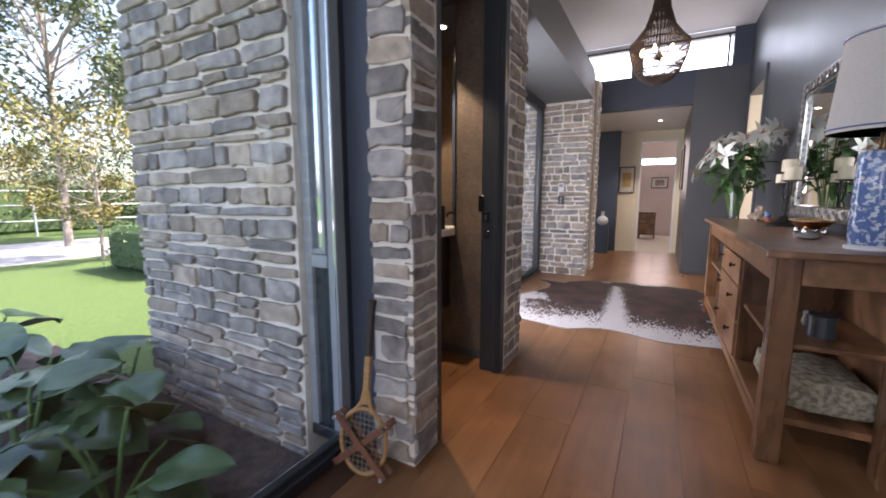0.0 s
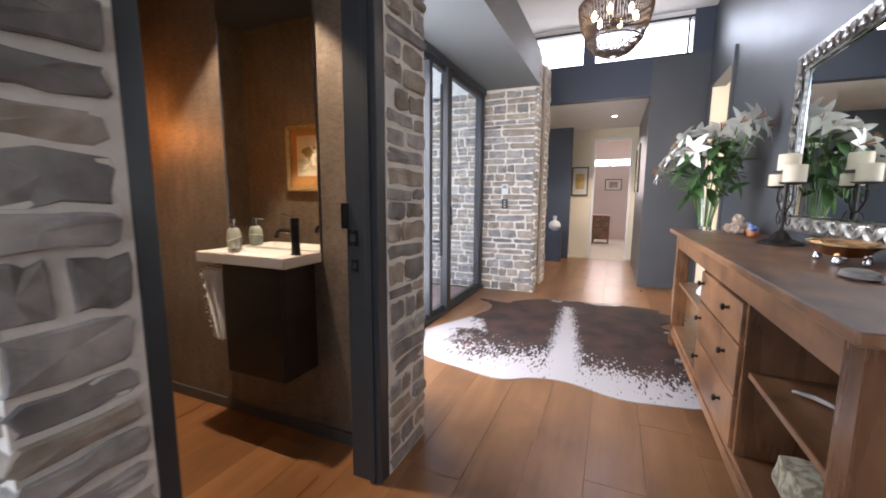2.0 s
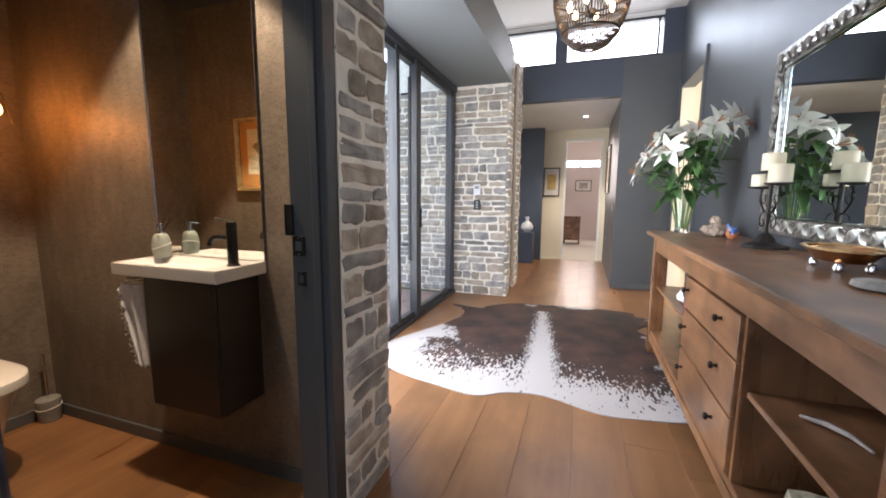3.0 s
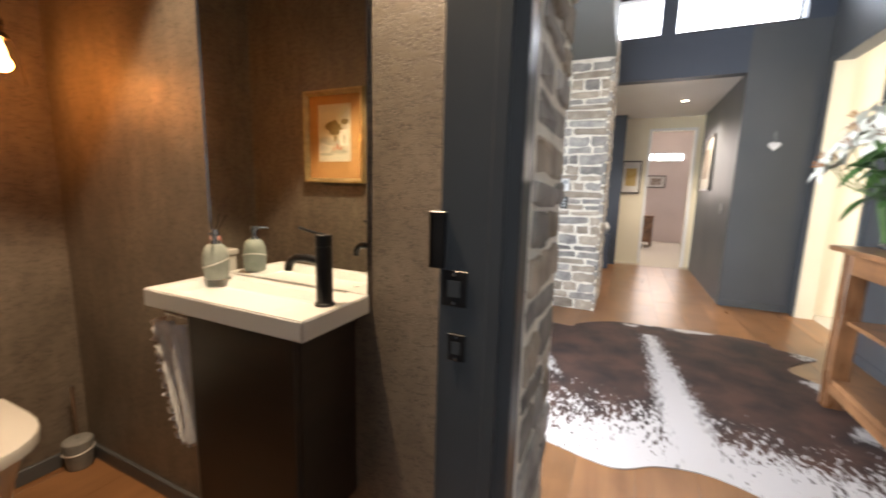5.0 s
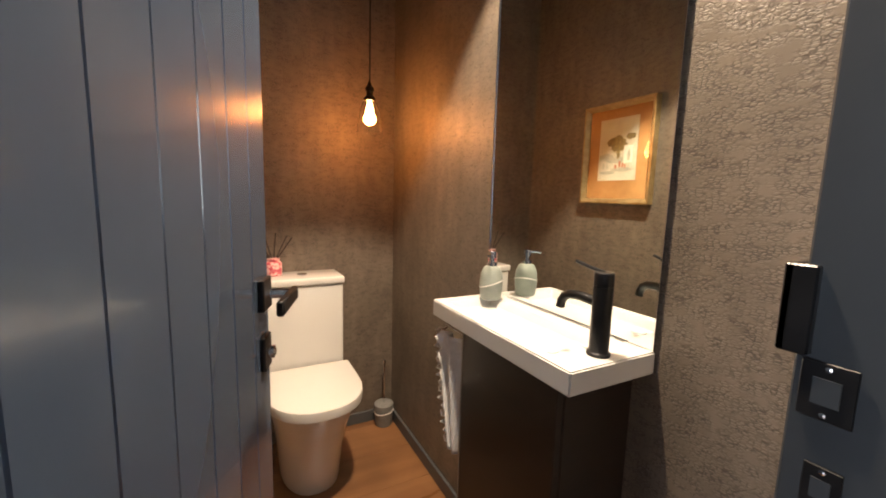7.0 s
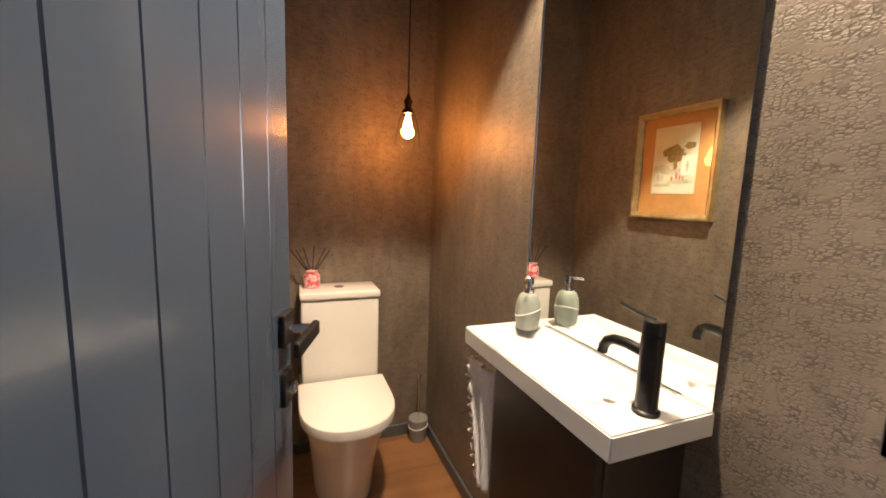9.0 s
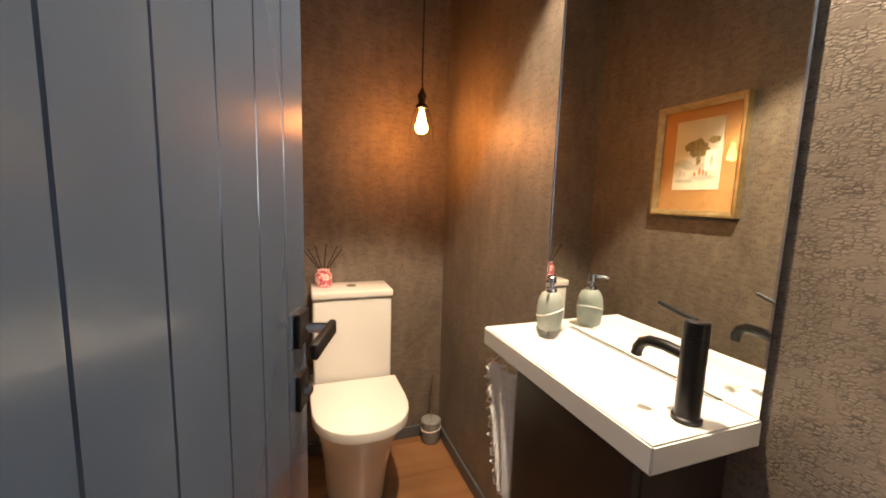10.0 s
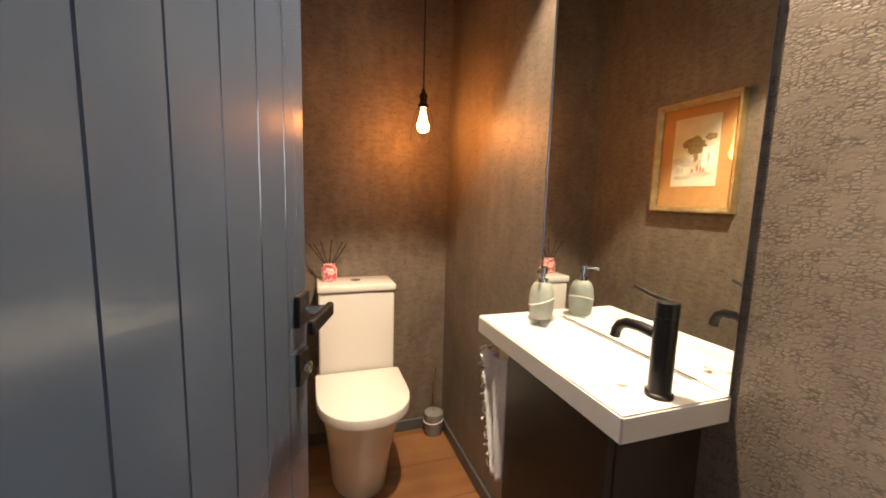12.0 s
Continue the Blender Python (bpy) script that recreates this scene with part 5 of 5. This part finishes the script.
# chandelier of beaded strands
M_BEAD = mat("dark_wooden_beads", (0.03, 0.02, 0.014), 0.5, second=(0.06, 0.038, 0.025), scale=60)
M_BULB = glow("warm_candle_bulb", (1.0, 0.6, 0.26), 9)
ch = thing("chandelier", pose(-0.1, 4.6, 2.12), "dark beaded basket chandelier with candle bulbs", "chandelier")
prof = [(0.045, 0.86), (0.05, 0.78), (0.075, 0.62), (0.12, 0.48), (0.19, 0.385), (0.236, 0.335), (0.234, 0.28), (0.215, 0.2), (0.175, 0.1), (0.12, 0.035), (0.06, 0.008), (0.012, 0.0)]
for k in range(72):
    a = 2 * math.pi * k / 72
    lean = 0.06 * math.sin(3 * a)
    p = [(r * math.cos(a + lean * z), r * math.sin(a + lean * z), z) for r, z in prof]
    fine = []
    for q0, q1 in zip(p, p[1:]):
        for j in range(4): fine.append(tuple(q0[c] + (q1[c] - q0[c]) * j / 4 for c in range(3)))
    part("strand", tube(bmesh.new(), fine, [0.0042 if j % 2 else 0.0022 for j in range(len(fine))], 5), M_BEAD, ch)
for r, z in ((0.236, 0.335), (0.05, 0.78), (0.178, 0.105), (0.06, 0.01)):
    part("ring", tube(bmesh.new(), [(r * math.cos(i * math.pi / 18), r * math.sin(i * math.pi / 18), z) for i in range(36)], 0.006, 6, True), M_IRON, ch)
part("stem", tube(bmesh.new(), [(0, 0, 0.2), (0, 0, 1.22)], 0.006, 8), M_IRON, ch)
part("hub", lathe(bmesh.new(), [(0.01, 0.2), (0.035, 0.215), (0.035, 0.245), (0.01, 0.26)], 14), M_IRON, ch)
part("ceiling_cup", lathe(bmesh.new(), [(0.06, 1.238), (0.06, 1.22), (0.02, 1.2), (0.006, 1.19)], 18), M_IRON, ch)
for k in range(6):
    a = 2 * math.pi * k / 6 + 0.3
    arm = part("arm", tube(bmesh.new(), [(0, 0, 0.23), (0.08 * math.cos(a), 0.08 * math.sin(a), 0.215), (0.135 * math.cos(a), 0.135 * math.sin(a), 0.235)], 0.005, 6), M_IRON, ch)
    b = part("bulb", lathe(bmesh.new(), [(0.008, 0.236), (0.016, 0.255), (0.017, 0.268), (0.01, 0.288), (0.002, 0.3)], 12, pose(0.135 * math.cos(a), 0.135 * math.sin(a), 0)), M_BULB, arm, "glowing candle bulb", True)

# wall plates on the far stone
sw = thing("switch_plate", pose(-1.25, 6.222, 1.075), "black switch plate on the stone wall", "switch")
bx("plate", (-0.035, 0.035, -0.012, 0.0, -0.058, 0.058), M_BLACK, sw, bevel=0.003)
for z in (-0.03, 0.0, 0.03): bx("rocker", (-0.014, 0.014, -0.017, -0.012, z - 0.01, z + 0.01), M_GREYFRAME, sw)
th = thing("thermostat", pose(-1.25, 6.222, 1.25), "white thermostat on the stone wall", "thermostat")
bx("casing", (-0.04, 0.04, -0.02, 0.0, -0.06, 0.06), M_WHITE, th, bevel=0.004)
bx("display", (-0.025, 0.025, -0.022, -0.02, 0.01, 0.045), M_GREYFRAME, th)

# hanging heart
ht = thing("hanging_heart", pose(0.606, 7.195, 1.69), "small white heart hanging from a thread on the wall", "ornament")
hp = []
for i in range(28):
    a = 2 * math.pi * i / 28
    hp.append((0.0031 * 16 * math.sin(a) ** 3, 0.0031 * (13 * math.cos(a) - 5 * math.cos(2 * a) - 2 * math.cos(3 * a) - math.cos(4 * a))))
part("heart_body", prism(bmesh.new(), hp, -0.012, 0.012, pose(0, 0, 0, 90)), M_SHELL, ht)
part("thread", tube(bmesh.new(), [(0, 0, 0.02), (0, 0.008, 0.14)], 0.0015, 5), M_SHELL, ht)

# hall and far room
def wall_picture(name, m, w, h, label, mount, art_mat, bar=0.02):
    p = thing(name, m, label, "picture", "hall pictures")
    frame_part(p, w, h, bar, 0.025, M_DARKFRAME)
    bx("mount", (-w / 2 + bar, w / 2 - bar, 0.003, 0.008, -h / 2 + bar, h / 2 - bar), mount, p)
    bx("print", (-w * 0.27, w * 0.27, 0.009, 0.011, -h * 0.27, h * 0.27), art_mat, p)
    return p


M_MOUNT = mat("white_mount_card", (0.66, 0.64, 0.6), 0.8)
M_OCHRE = mat("ochre_print", (0.5, 0.33, 0.1), 0.7, second=(0.6, 0.45, 0.2), scale=12)
M_MIST = mat("grey_sketch_print", (0.25, 0.2, 0.17), 0.7, second=(0.5, 0.42, 0.36), scale=20)
wall_picture("framed_picture", pose(-0.655, 9.618, 1.46, 0, 0, 180), 0.30, 0.54, "dark-framed ochre print on the cream wall", M_MOUNT, M_OCHRE)
wall_picture("framed_picture", pose(-0.07, 13.398, 1.5, 0, 0, 180), 0.42, 0.3, "small dark-framed sketch on the far rose wall", M_MOUNT, M_MIST)
wall_picture("framed_picture", pose(0.308, 8.9, 1.62, 0, 0, 90), 0.85, 0.75, "large dark-framed picture on the hall wall", M_MOUNT, M_MIST, 0.03)
w5 = thing("window_5", pose(0, 13.38, 0), "high strip window of the far room", "window", kind="structure")
M_SKYPANE = glow("daylit_pane", (0.95, 0.98, 1.0), 1.2)
for x0, x1 in ((-0.75, -0.2), (-0.14, 0.45)):
    bx("pane", (x0, x1, 0, 0.012, 2.02, 2.17), M_SKYPANE, w5)
    bx("frame_bar", (x0 - 0.02, x1 + 0.02, -0.012, 0.012, 1.99, 2.018), M_WHITE, w5)
    bx("frame_bar", (x0 - 0.02, x1 + 0.02, -0.012, 0.012, 2.172, 2.2), M_WHITE, w5)
cab = thing("wooden_cabinet", pose(-0.3, 12.4, 0.002), "reddish-brown wooden cabinet on the far carpet", "cabinet")
bx("carcass", (-0.2, 0.2, -0.2, 0.2, 0.1, 0.68), M_SIDEV, cab, bevel=0.004)
bx("top", (-0.22, 0.22, -0.22, 0.22, 0.681, 0.705), M_SIDE, cab, bevel=0.004)
for x in (-0.2, 0.16):
    for y in (-0.2, 0.16): bx("leg", (x, x + 0.04, y, y + 0.04, 0, 0.099), M_SIDEV, cab)
for z in (0.14, 0.41): bx("drawer", (-0.18, 0.18, -0.212, -0.201, z, z + 0.24), M_SIDE, cab, bevel=0.003)
hd = copy_thing(dl, pose(-0.1, 8.4, Z_LOW - 0.001))
vz = thing("floor_vase", pose(-1.0, 8.9, 0), "pale round vase on a dark stand against the slate wall", "vase")
part("stand", box(bmesh.new(), -0.12, 0.12, -0.12, 0.12, 0, 0.55, bevel=0.005), M_WALL_DARK, vz)
part("vessel", lathe(bmesh.new(), [(0.05, 0.551), (0.1, 0.6), (0.11, 0.65), (0.08, 0.71), (0.03, 0.74), (0.03, 0.8), (0.04, 0.82)], 20), M_SHELL, vz, smooth=True)
hsw = thing("wall_switch", pose(0.308, 7.59, 1.04), "grey light switch on the hall wall", "switch")
bx("plate", (-0.008, 0.0, -0.035, 0.035, -0.058, 0.058), M_GREYFRAME, hsw, bevel=0.002)
bx("rocker", (-0.011, -0.008, -0.012, 0.012, -0.02, 0.02), M_WHITE, hsw)

# old tennis racket in its wooden press
M_ASH = mat("varnished_ash", (0.36, 0.2, 0.075), 0.35, second=(0.46, 0.28, 0.12), scale=10, stretch=(1, 1, 6))
M_PRESS = mat("brown_press_wood", (0.14, 0.06, 0.035), 0.45, second=(0.2, 0.09, 0.05), scale=10)
M_GRIP = mat("worn_dark_leather_grip", (0.03, 0.025, 0.024), 0.7, second=(0.06, 0.05, 0.045), scale=40, bump=0.3)
M_STRING = mat("racket_gut", (0.4, 0.38, 0.3), 0.5)
rk = thing("tennis_racket", pose(-1.0, 1.60, 0.0) @ pose(0, 0, 0, -6, 2, 8), "old wooden tennis racket leaning in a crossed wooden press", "tennis racket")
oval = lambda r, i, n: (0.105 * r * math.cos(2 * math.pi * i / n), 0, 0.145 + 0.135 * r * math.sin(2 * math.pi * i / n))
part("head_hoop", tube(bmesh.new(), [oval(1, i, 36) for i in range(36)], 0.009, 8, True), M_ASH, rk, smooth=True)
part("throat", tube(bmesh.new(), [(-0.06, 0, 0.25), (-0.02, 0, 0.30), (-0.008, 0, 0.36)], 0.009, 8), M_ASH, rk, smooth=True)
part("throat", tube(bmesh.new(), [(0.06, 0, 0.25), (0.02, 0, 0.30), (0.008, 0, 0.36)], 0.009, 8), M_ASH, rk, smooth=True)
part("shaft", box(bmesh.new(), -0.013, 0.013, -0.011, 0.011, 0.3, 0.52, bevel=0.003), M_ASH, rk)
part("grip", lathe(bmesh.new(), [(0.016, 0.5), (0.017, 0.52), (0.017, 0.7), (0.02, 0.71), (0.02, 0.725), (0.014, 0.728)], 8), M_GRIP, rk)
for k in range(-4, 5):
    x = k * 0.021; h = 0.13 * math.sqrt(max(0, 1 - (x / 0.105) ** 2))
    part("string", tube(bmesh.new(), [(x, 0, 0.145 - h), (x, 0, 0.145 + h)], 0.001, 4), M_STRING, rk)
for k in range(-5, 6):
    z = k * 0.023; h = 0.1 * math.sqrt(max(0, 1 - (z / 0.135) ** 2))
    part("string", tube(bmesh.new(), [(-h, 0.001, 0.145 + z), (h, 0.001, 0.145 + z)], 0.001, 4), M_STRING, rk)
for s in (-1, 1):
    for y in (-0.03, 0.018):
        bar = part("press_bar", box(bmesh.new(), -0.165, 0.165, y, y + 0.012, -0.014, 0.014, bevel=0.003, m=None), M_PRESS, rk, at=pose(0, -0.005 * s, 0.14, 0, s * 42))
    for e in (-0.15, 0.15):
        part("wing_bolt", lathe(bmesh.new(), [(0.003, -0.045), (0.003, 0.04), (0.009, 0.041), (0.009, 0.047)], 8, pose(0, -0.005 * s, 0.14, 0, s * 42) @ pose(e, 0, 0, 90)), M_CHROME, rk)


# ---- outdoors ----
M_GRASS = mat("lawn_grass", (0.03, 0.066, 0.010), 0.9, second=(0.066, 0.112, 0.018), scale=30, detail=8, bump=1.0, bump_scale=200)
M_SOIL = mat("dark_garden_soil", (0.05, 0.038, 0.031), 0.95, second=(0.12, 0.092, 0.075), scale=18, detail=9, bump=1.0, bump_scale=50)
M_DRIVE = mat("pale_concrete_drive", (0.3, 0.3, 0.3), 0.9, second=(0.36, 0.36, 0.35), scale=6, bump=0.2)
M_BARK = mat("pale_bark", (0.2, 0.17, 0.14), 0.9, second=(0.34, 0.3, 0.26), scale=8, stretch=(4, 4, 1), bump=0.6)
M_CROWN = mat("olive_tree_leaves", (0.06, 0.09, 0.035), 0.6, second=(0.12, 0.145, 0.065), scale=1.2)
M_YELLOW = mat("autumn_yellow_leaves", (0.2, 0.16, 0.04), 0.6, second=(0.12, 0.14, 0.04), scale=1.5)
M_HEDGE = mat("clipped_hedge_leaves", (0.035, 0.075, 0.02), 0.6, second=(0.06, 0.1, 0.03), scale=6)
tagged(bx("ground", (-400, 400, -400, 400, -0.3, -0.16), M_GRASS), "mown green lawn reaching into the distance", "ground", kind="structure")
struct("ground_bed", (-4.4, -1.24, -2.5, 1.67, -0.16, -0.08), M_SOIL, "dark soil of the garden bed by the window", "soil", 0.02)
struct("porch", (-4.4, -1.65, 3.15, 6.25, -0.155, -0.02), mat("porch_paving", (0.28, 0.2, 0.17), 0.8, second=(0.34, 0.25, 0.21), scale=8), "reddish paved porch outside the sliding door", "paving")
struct("road", (-15.0, -10.5, -40, 60, -0.158, -0.145), M_DRIVE, "pale concrete driveway beyond the lawn", "driveway")


def leaf_cloud(name, material, parent, centres, count, leaf, seed):
    """Many small pointed leaves scattered in clumps."""
    r = random.Random(seed)
    verts, faces = [], []
    for _ in range(count):
        c, rad = centres[r.randrange(len(centres))]
        d = Vector((r.gauss(0, 1), r.gauss(0, 1), r.gauss(0, 0.8)))
        p = Vector(c) + d.normalized() * rad * r.random() ** 0.45
        u = Vector((r.uniform(-1, 1), r.uniform(-1, 1), r.uniform(-1, 0.4))).normalized()
        w = u.cross(Vector((r.uniform(-1, 1), r.uniform(-1, 1), 1))).normalized()
        s = leaf * r.uniform(0.6, 1.3)
        k = len(verts)
        verts += [p, p + u * s * 0.5 + w * s * 0.24, p + u * s, p + u * s * 0.5 - w * s * 0.24]
        faces.append((k, k + 1, k + 2, k + 3))
    data = bpy.data.meshes.new(name)
    data.from_pydata(verts, [], faces)
    data.materials.append(material)
    ob = new(name, data)
    ob.parent = parent
    return ob


def tree(x, y, height, spread, material, label, seed, clumps=26, leaves=5200, leaf=0.13, bare=0.35):
    r = random.Random(seed)
    t = thing("tree", pose(x, y, -0.165), label, "tree", "garden trees")
    bm = bmesh.new()
    tube(bm, [(0, 0, 0), (0.05, 0.02, height * 0.3), (-0.05, 0.05, height * 0.6), (0.05, 0, height * 0.92)], [height * 0.011, height * 0.009, height * 0.006, 0.012], 9)
    centres = []
    for k in range(clumps):
        h = height * r.uniform(bare, 1.0)
        a = r.uniform(0, 6.28)
        reach = spread * (1 - 0.5 * abs(h / height - 0.6)) * r.uniform(0.25, 1)
        c = (reach * math.cos(a), reach * math.sin(a), h)
        tube(bm, [(0, 0, h * 0.72), (c[0] * 0.5, c[1] * 0.5, h * 0.9), c], [height * 0.0035, height * 0.0022, 0.005], 5)
        centres.append((c, spread * r.uniform(0.16, 0.32)))
    part("trunk", bm, M_BARK, t, smooth=True)
    leaf_cloud("crown", material, t, centres, leaves, leaf, seed + 1)
    return t


tree(-13.2, 4.6, 8.6, 3.0, M_CROWN, "tall airy tree with olive-green leaves beyond the lawn", 21, 46, 16000, 0.15)
tree(-10.0, 4.1, 3.0, 1.5, M_YELLOW, "small slender tree with yellowing leaves on the lawn", 22, 30, 7500, 0.09, 0.3)
tree(-13.5, 8.2, 6.0, 2.4, M_CROWN, "leafy garden tree beside the drive", 23, 26, 5000, 0.16)
tree(-17, 1.0, 7.5, 3.0, M_YELLOW, "broad tree with golden leaves beyond the drive", 24, 28, 6000, 0.18)
tree(-20, 7.0, 4.0, 3.0, M_HEDGE, "dense green tree beyond the drive", 25, 26, 6000, 0.16, 0.15)
hedge = thing("hedge", pose(-7.6, 3.95, -0.165), "clipped green hedge at the corner of the stone wall", "hedge")
leaf_cloud("foliage", M_HEDGE, hedge, [((x * 0.3, y * 0.25, z * 0.2 + 0.12), 0.2) for x in range(-3, 4) for y in range(-1, 3) for z in range(0, 4)], 5200, 0.06, 31)
part("core", box(bmesh.new(), -0.95, 0.95, -0.3, 0.5, 0, 0.78, bevel=0.1), M_HEDGE, hedge)
hedge2 = thing("hedge", pose(-19.5, 2.0, -0.165), "long clipped hedge along the far side of the drive", "hedge")
leaf_cloud("foliage", M_HEDGE, hedge2, [((0, y * 0.7, z * 0.45 + 0.3), 0.5) for y in range(-14, 22) for z in range(0, 4)], 9000, 0.15, 32)
part("core", box(bmesh.new(), -0.3, 0.3, -10, 15, 0, 1.7, bevel=0.1), M_HEDGE, hedge2)
fence = thing("fence", pose(-17.5, 2, -0.165), "slim pale wire fence beyond the drive", "fence")
for k in range(12): part("post", tube(bmesh.new(), [(0, k * 1.6 - 8, 0), (0, k * 1.6 - 8, 1.5)], 0.035, 6), M_GREYFRAME, fence)
for z in (0.5, 1.0, 1.45): part("rail", tube(bmesh.new(), [(0, -8, z), (0, 9.6, z)], 0.02, 5), M_GREYFRAME, fence)

# broad-leaved plants in the bed
M_BROAD = mat("broad_glossy_leaf", (0.035, 0.085, 0.03), 0.32, second=(0.08, 0.15, 0.06), scale=7, detail=4, bump=0.3, bump_scale=30, per_piece=0.25)


def broad_leaf(bm, m, size):
    """A rounded, gently cupped leaf with a midrib fold."""
    n, rows = 8, []
    for i in range(n + 1):
        t = i / n
        w = size * 0.42 * math.sin(math.pi * (0.06 + 0.94 * t) ** 0.8) ** 0.7
        x = size * t
        rows.append([bm.verts.new(m @ Vector((x, s * w, -0.35 * size * t * t + 0.16 * size * abs(s) - 0.1 * size * s * s + 0.02 * size * math.sin(9 * t + 4 * s)))) for s in (-1, -0.5, 0, 0.5, 1)])
    for a, b in zip(rows, rows[1:]):
        for k in range(4): bm.faces.new((a[k], a[k + 1], b[k + 1], b[k]))


rp = random.Random(8)
for px, py, cnt, size in ((-2.25, 0.95, 13, 0.34), (-2.9, 1.15, 14, 0.36), (-1.75, 0.55, 10, 0.3), (-3.1, 0.45, 12, 0.36), (-2.4, 0.25, 12, 0.34), (-3.7, 1.1, 12, 0.36), (-1.8, -0.2, 10, 0.32), (-3.3, -0.5, 12, 0.36), (-1.75, 1.05, 9, 0.26), (-2.35, 1.32, 9, 0.26)):
    pl = thing("broad_leaf_plant", pose(px, py, -0.081), "low clump of broad glossy green leaves in the bed", "plant", "bed plants")
    for k in range(cnt):
        a = rp.uniform(0, 360)
        h, out = rp.uniform(0.08, 0.42), rp.uniform(0.05, 0.26)
        tip = Vector((out * math.cos(radians(a)), out * math.sin(radians(a)), h))
        stalk = part("stalk", tube(bmesh.new(), [(0, 0, 0), tip * 0.6 + Vector((0, 0, 0.03)), tip], 0.008, 6), M_STEM, pl)
        bm = bmesh.new()
        broad_leaf(bm, Matrix.Translation(tip) @ pose(0, 0, 0, 0, 0, a) @ pose(0, 0, 0, rp.uniform(-20, 20), rp.uniform(-25, 30), 0), size * rp.uniform(0.7, 1.15))
        part("leaf", bm, M_BROAD, pl, smooth=True)

# ---- stones and floorboards ----
stone_face(ext_wall, facing((-2.75, 1.672, 0), (1, 0, 0), (0, -1, 0)), 1.35, -0.22, 2.75, 41, 0.042, 0.115, 0.12, 0.4)
stone_face(pillar, facing((-1.03, 1.748, 0), (1, 0, 0), (0, -1, 0)), 0.19, 0.0, 2.7, 42, 0.06, 0.12, 0.1, 0.24)
stone_face(pillar, facing((-0.842, 1.742, 0), (0, 1, 0), (1, 0, 0)), 0.19, 0.0, 2.7, 43, 0.05, 0.11, 0.12, 0.26)
stone_face(pier, facing((-0.842, 2.822, 0), (0, 1, 0), (1, 0, 0)), 0.32, 0.0, 3.2, 44, 0.05, 0.11, 0.12, 0.26)
stone_face(far_stone, facing((-2.75, 6.262, 0), (1, 0, 0), (0, -1, 0)), 1.16, 0.0, 2.42, 45)
stone_face(far_stone, facing((-1.56, 6.262, 0), (1, 0, 0), (0, -1, 0)), 0.66, 0.0, 2.4, 46, 0.05, 0.11, 0.12, 0.3)
stone_face(far_stone, facing((-0.9, 6.255, 0), (0, 1, 0), (1, 0, 0)), 0.21, 0.0, 2.78, 47, 0.06, 0.12, 0.1, 0.2)
stone_face(far_stone_end, facing((-0.9, 6.81, 0), (0, 1, 0), (1, 0, 0)), 0.28, 0.0, 2.78, 48, 0.06, 0.12, 0.1, 0.2)

floor_ob = bpy.data.objects["floor"]
rf = random.Random(77)
BOARD = 0.235
boards = {}
x = -2.905
while x < 1.0:
    x1 = x + BOARD
    y = -2.4 - rf.uniform(0, 1.5)
    while y < 9.4:
        length = rf.choice((1.2, 1.6, 1.9, 2.2))
        y1 = y + length
        inside = (x > -1.2 or 1.95 < y1) and not (x1 < -1.2 and y > 2.92 and y < 3.0)
        a, b = max(y, -2.4), min(y1, 9.4)
        if x1 <= -0.99: a, b = (max(a, 1.99), min(b, 2.92)) if a < 2.92 else (a, b)
        left = x
        if x1 < -2.72 + 0.001: b = a
        if x1 < -1.56 and y >= 2.92 and y < 7.0: b = a
        if b - a > 0.03 and inside:
            key = (round(b - a, 3))
            if key not in boards:
                bm = box(bmesh.new(), 0, BOARD - 0.0012, 0, b - a - 0.0012, -0.0075, 0, bevel=0.0008)
                data = bpy.data.meshes.new("floorboard")
                bm.to_mesh(data); bm.free()
                data.materials.append(M_FLOOR)
                boards[key] = data
            ob = new("floorboard", boards[key])
            ob.parent = floor_ob
            ob.location = (left, a, 0)
        y = y1
    x = x1
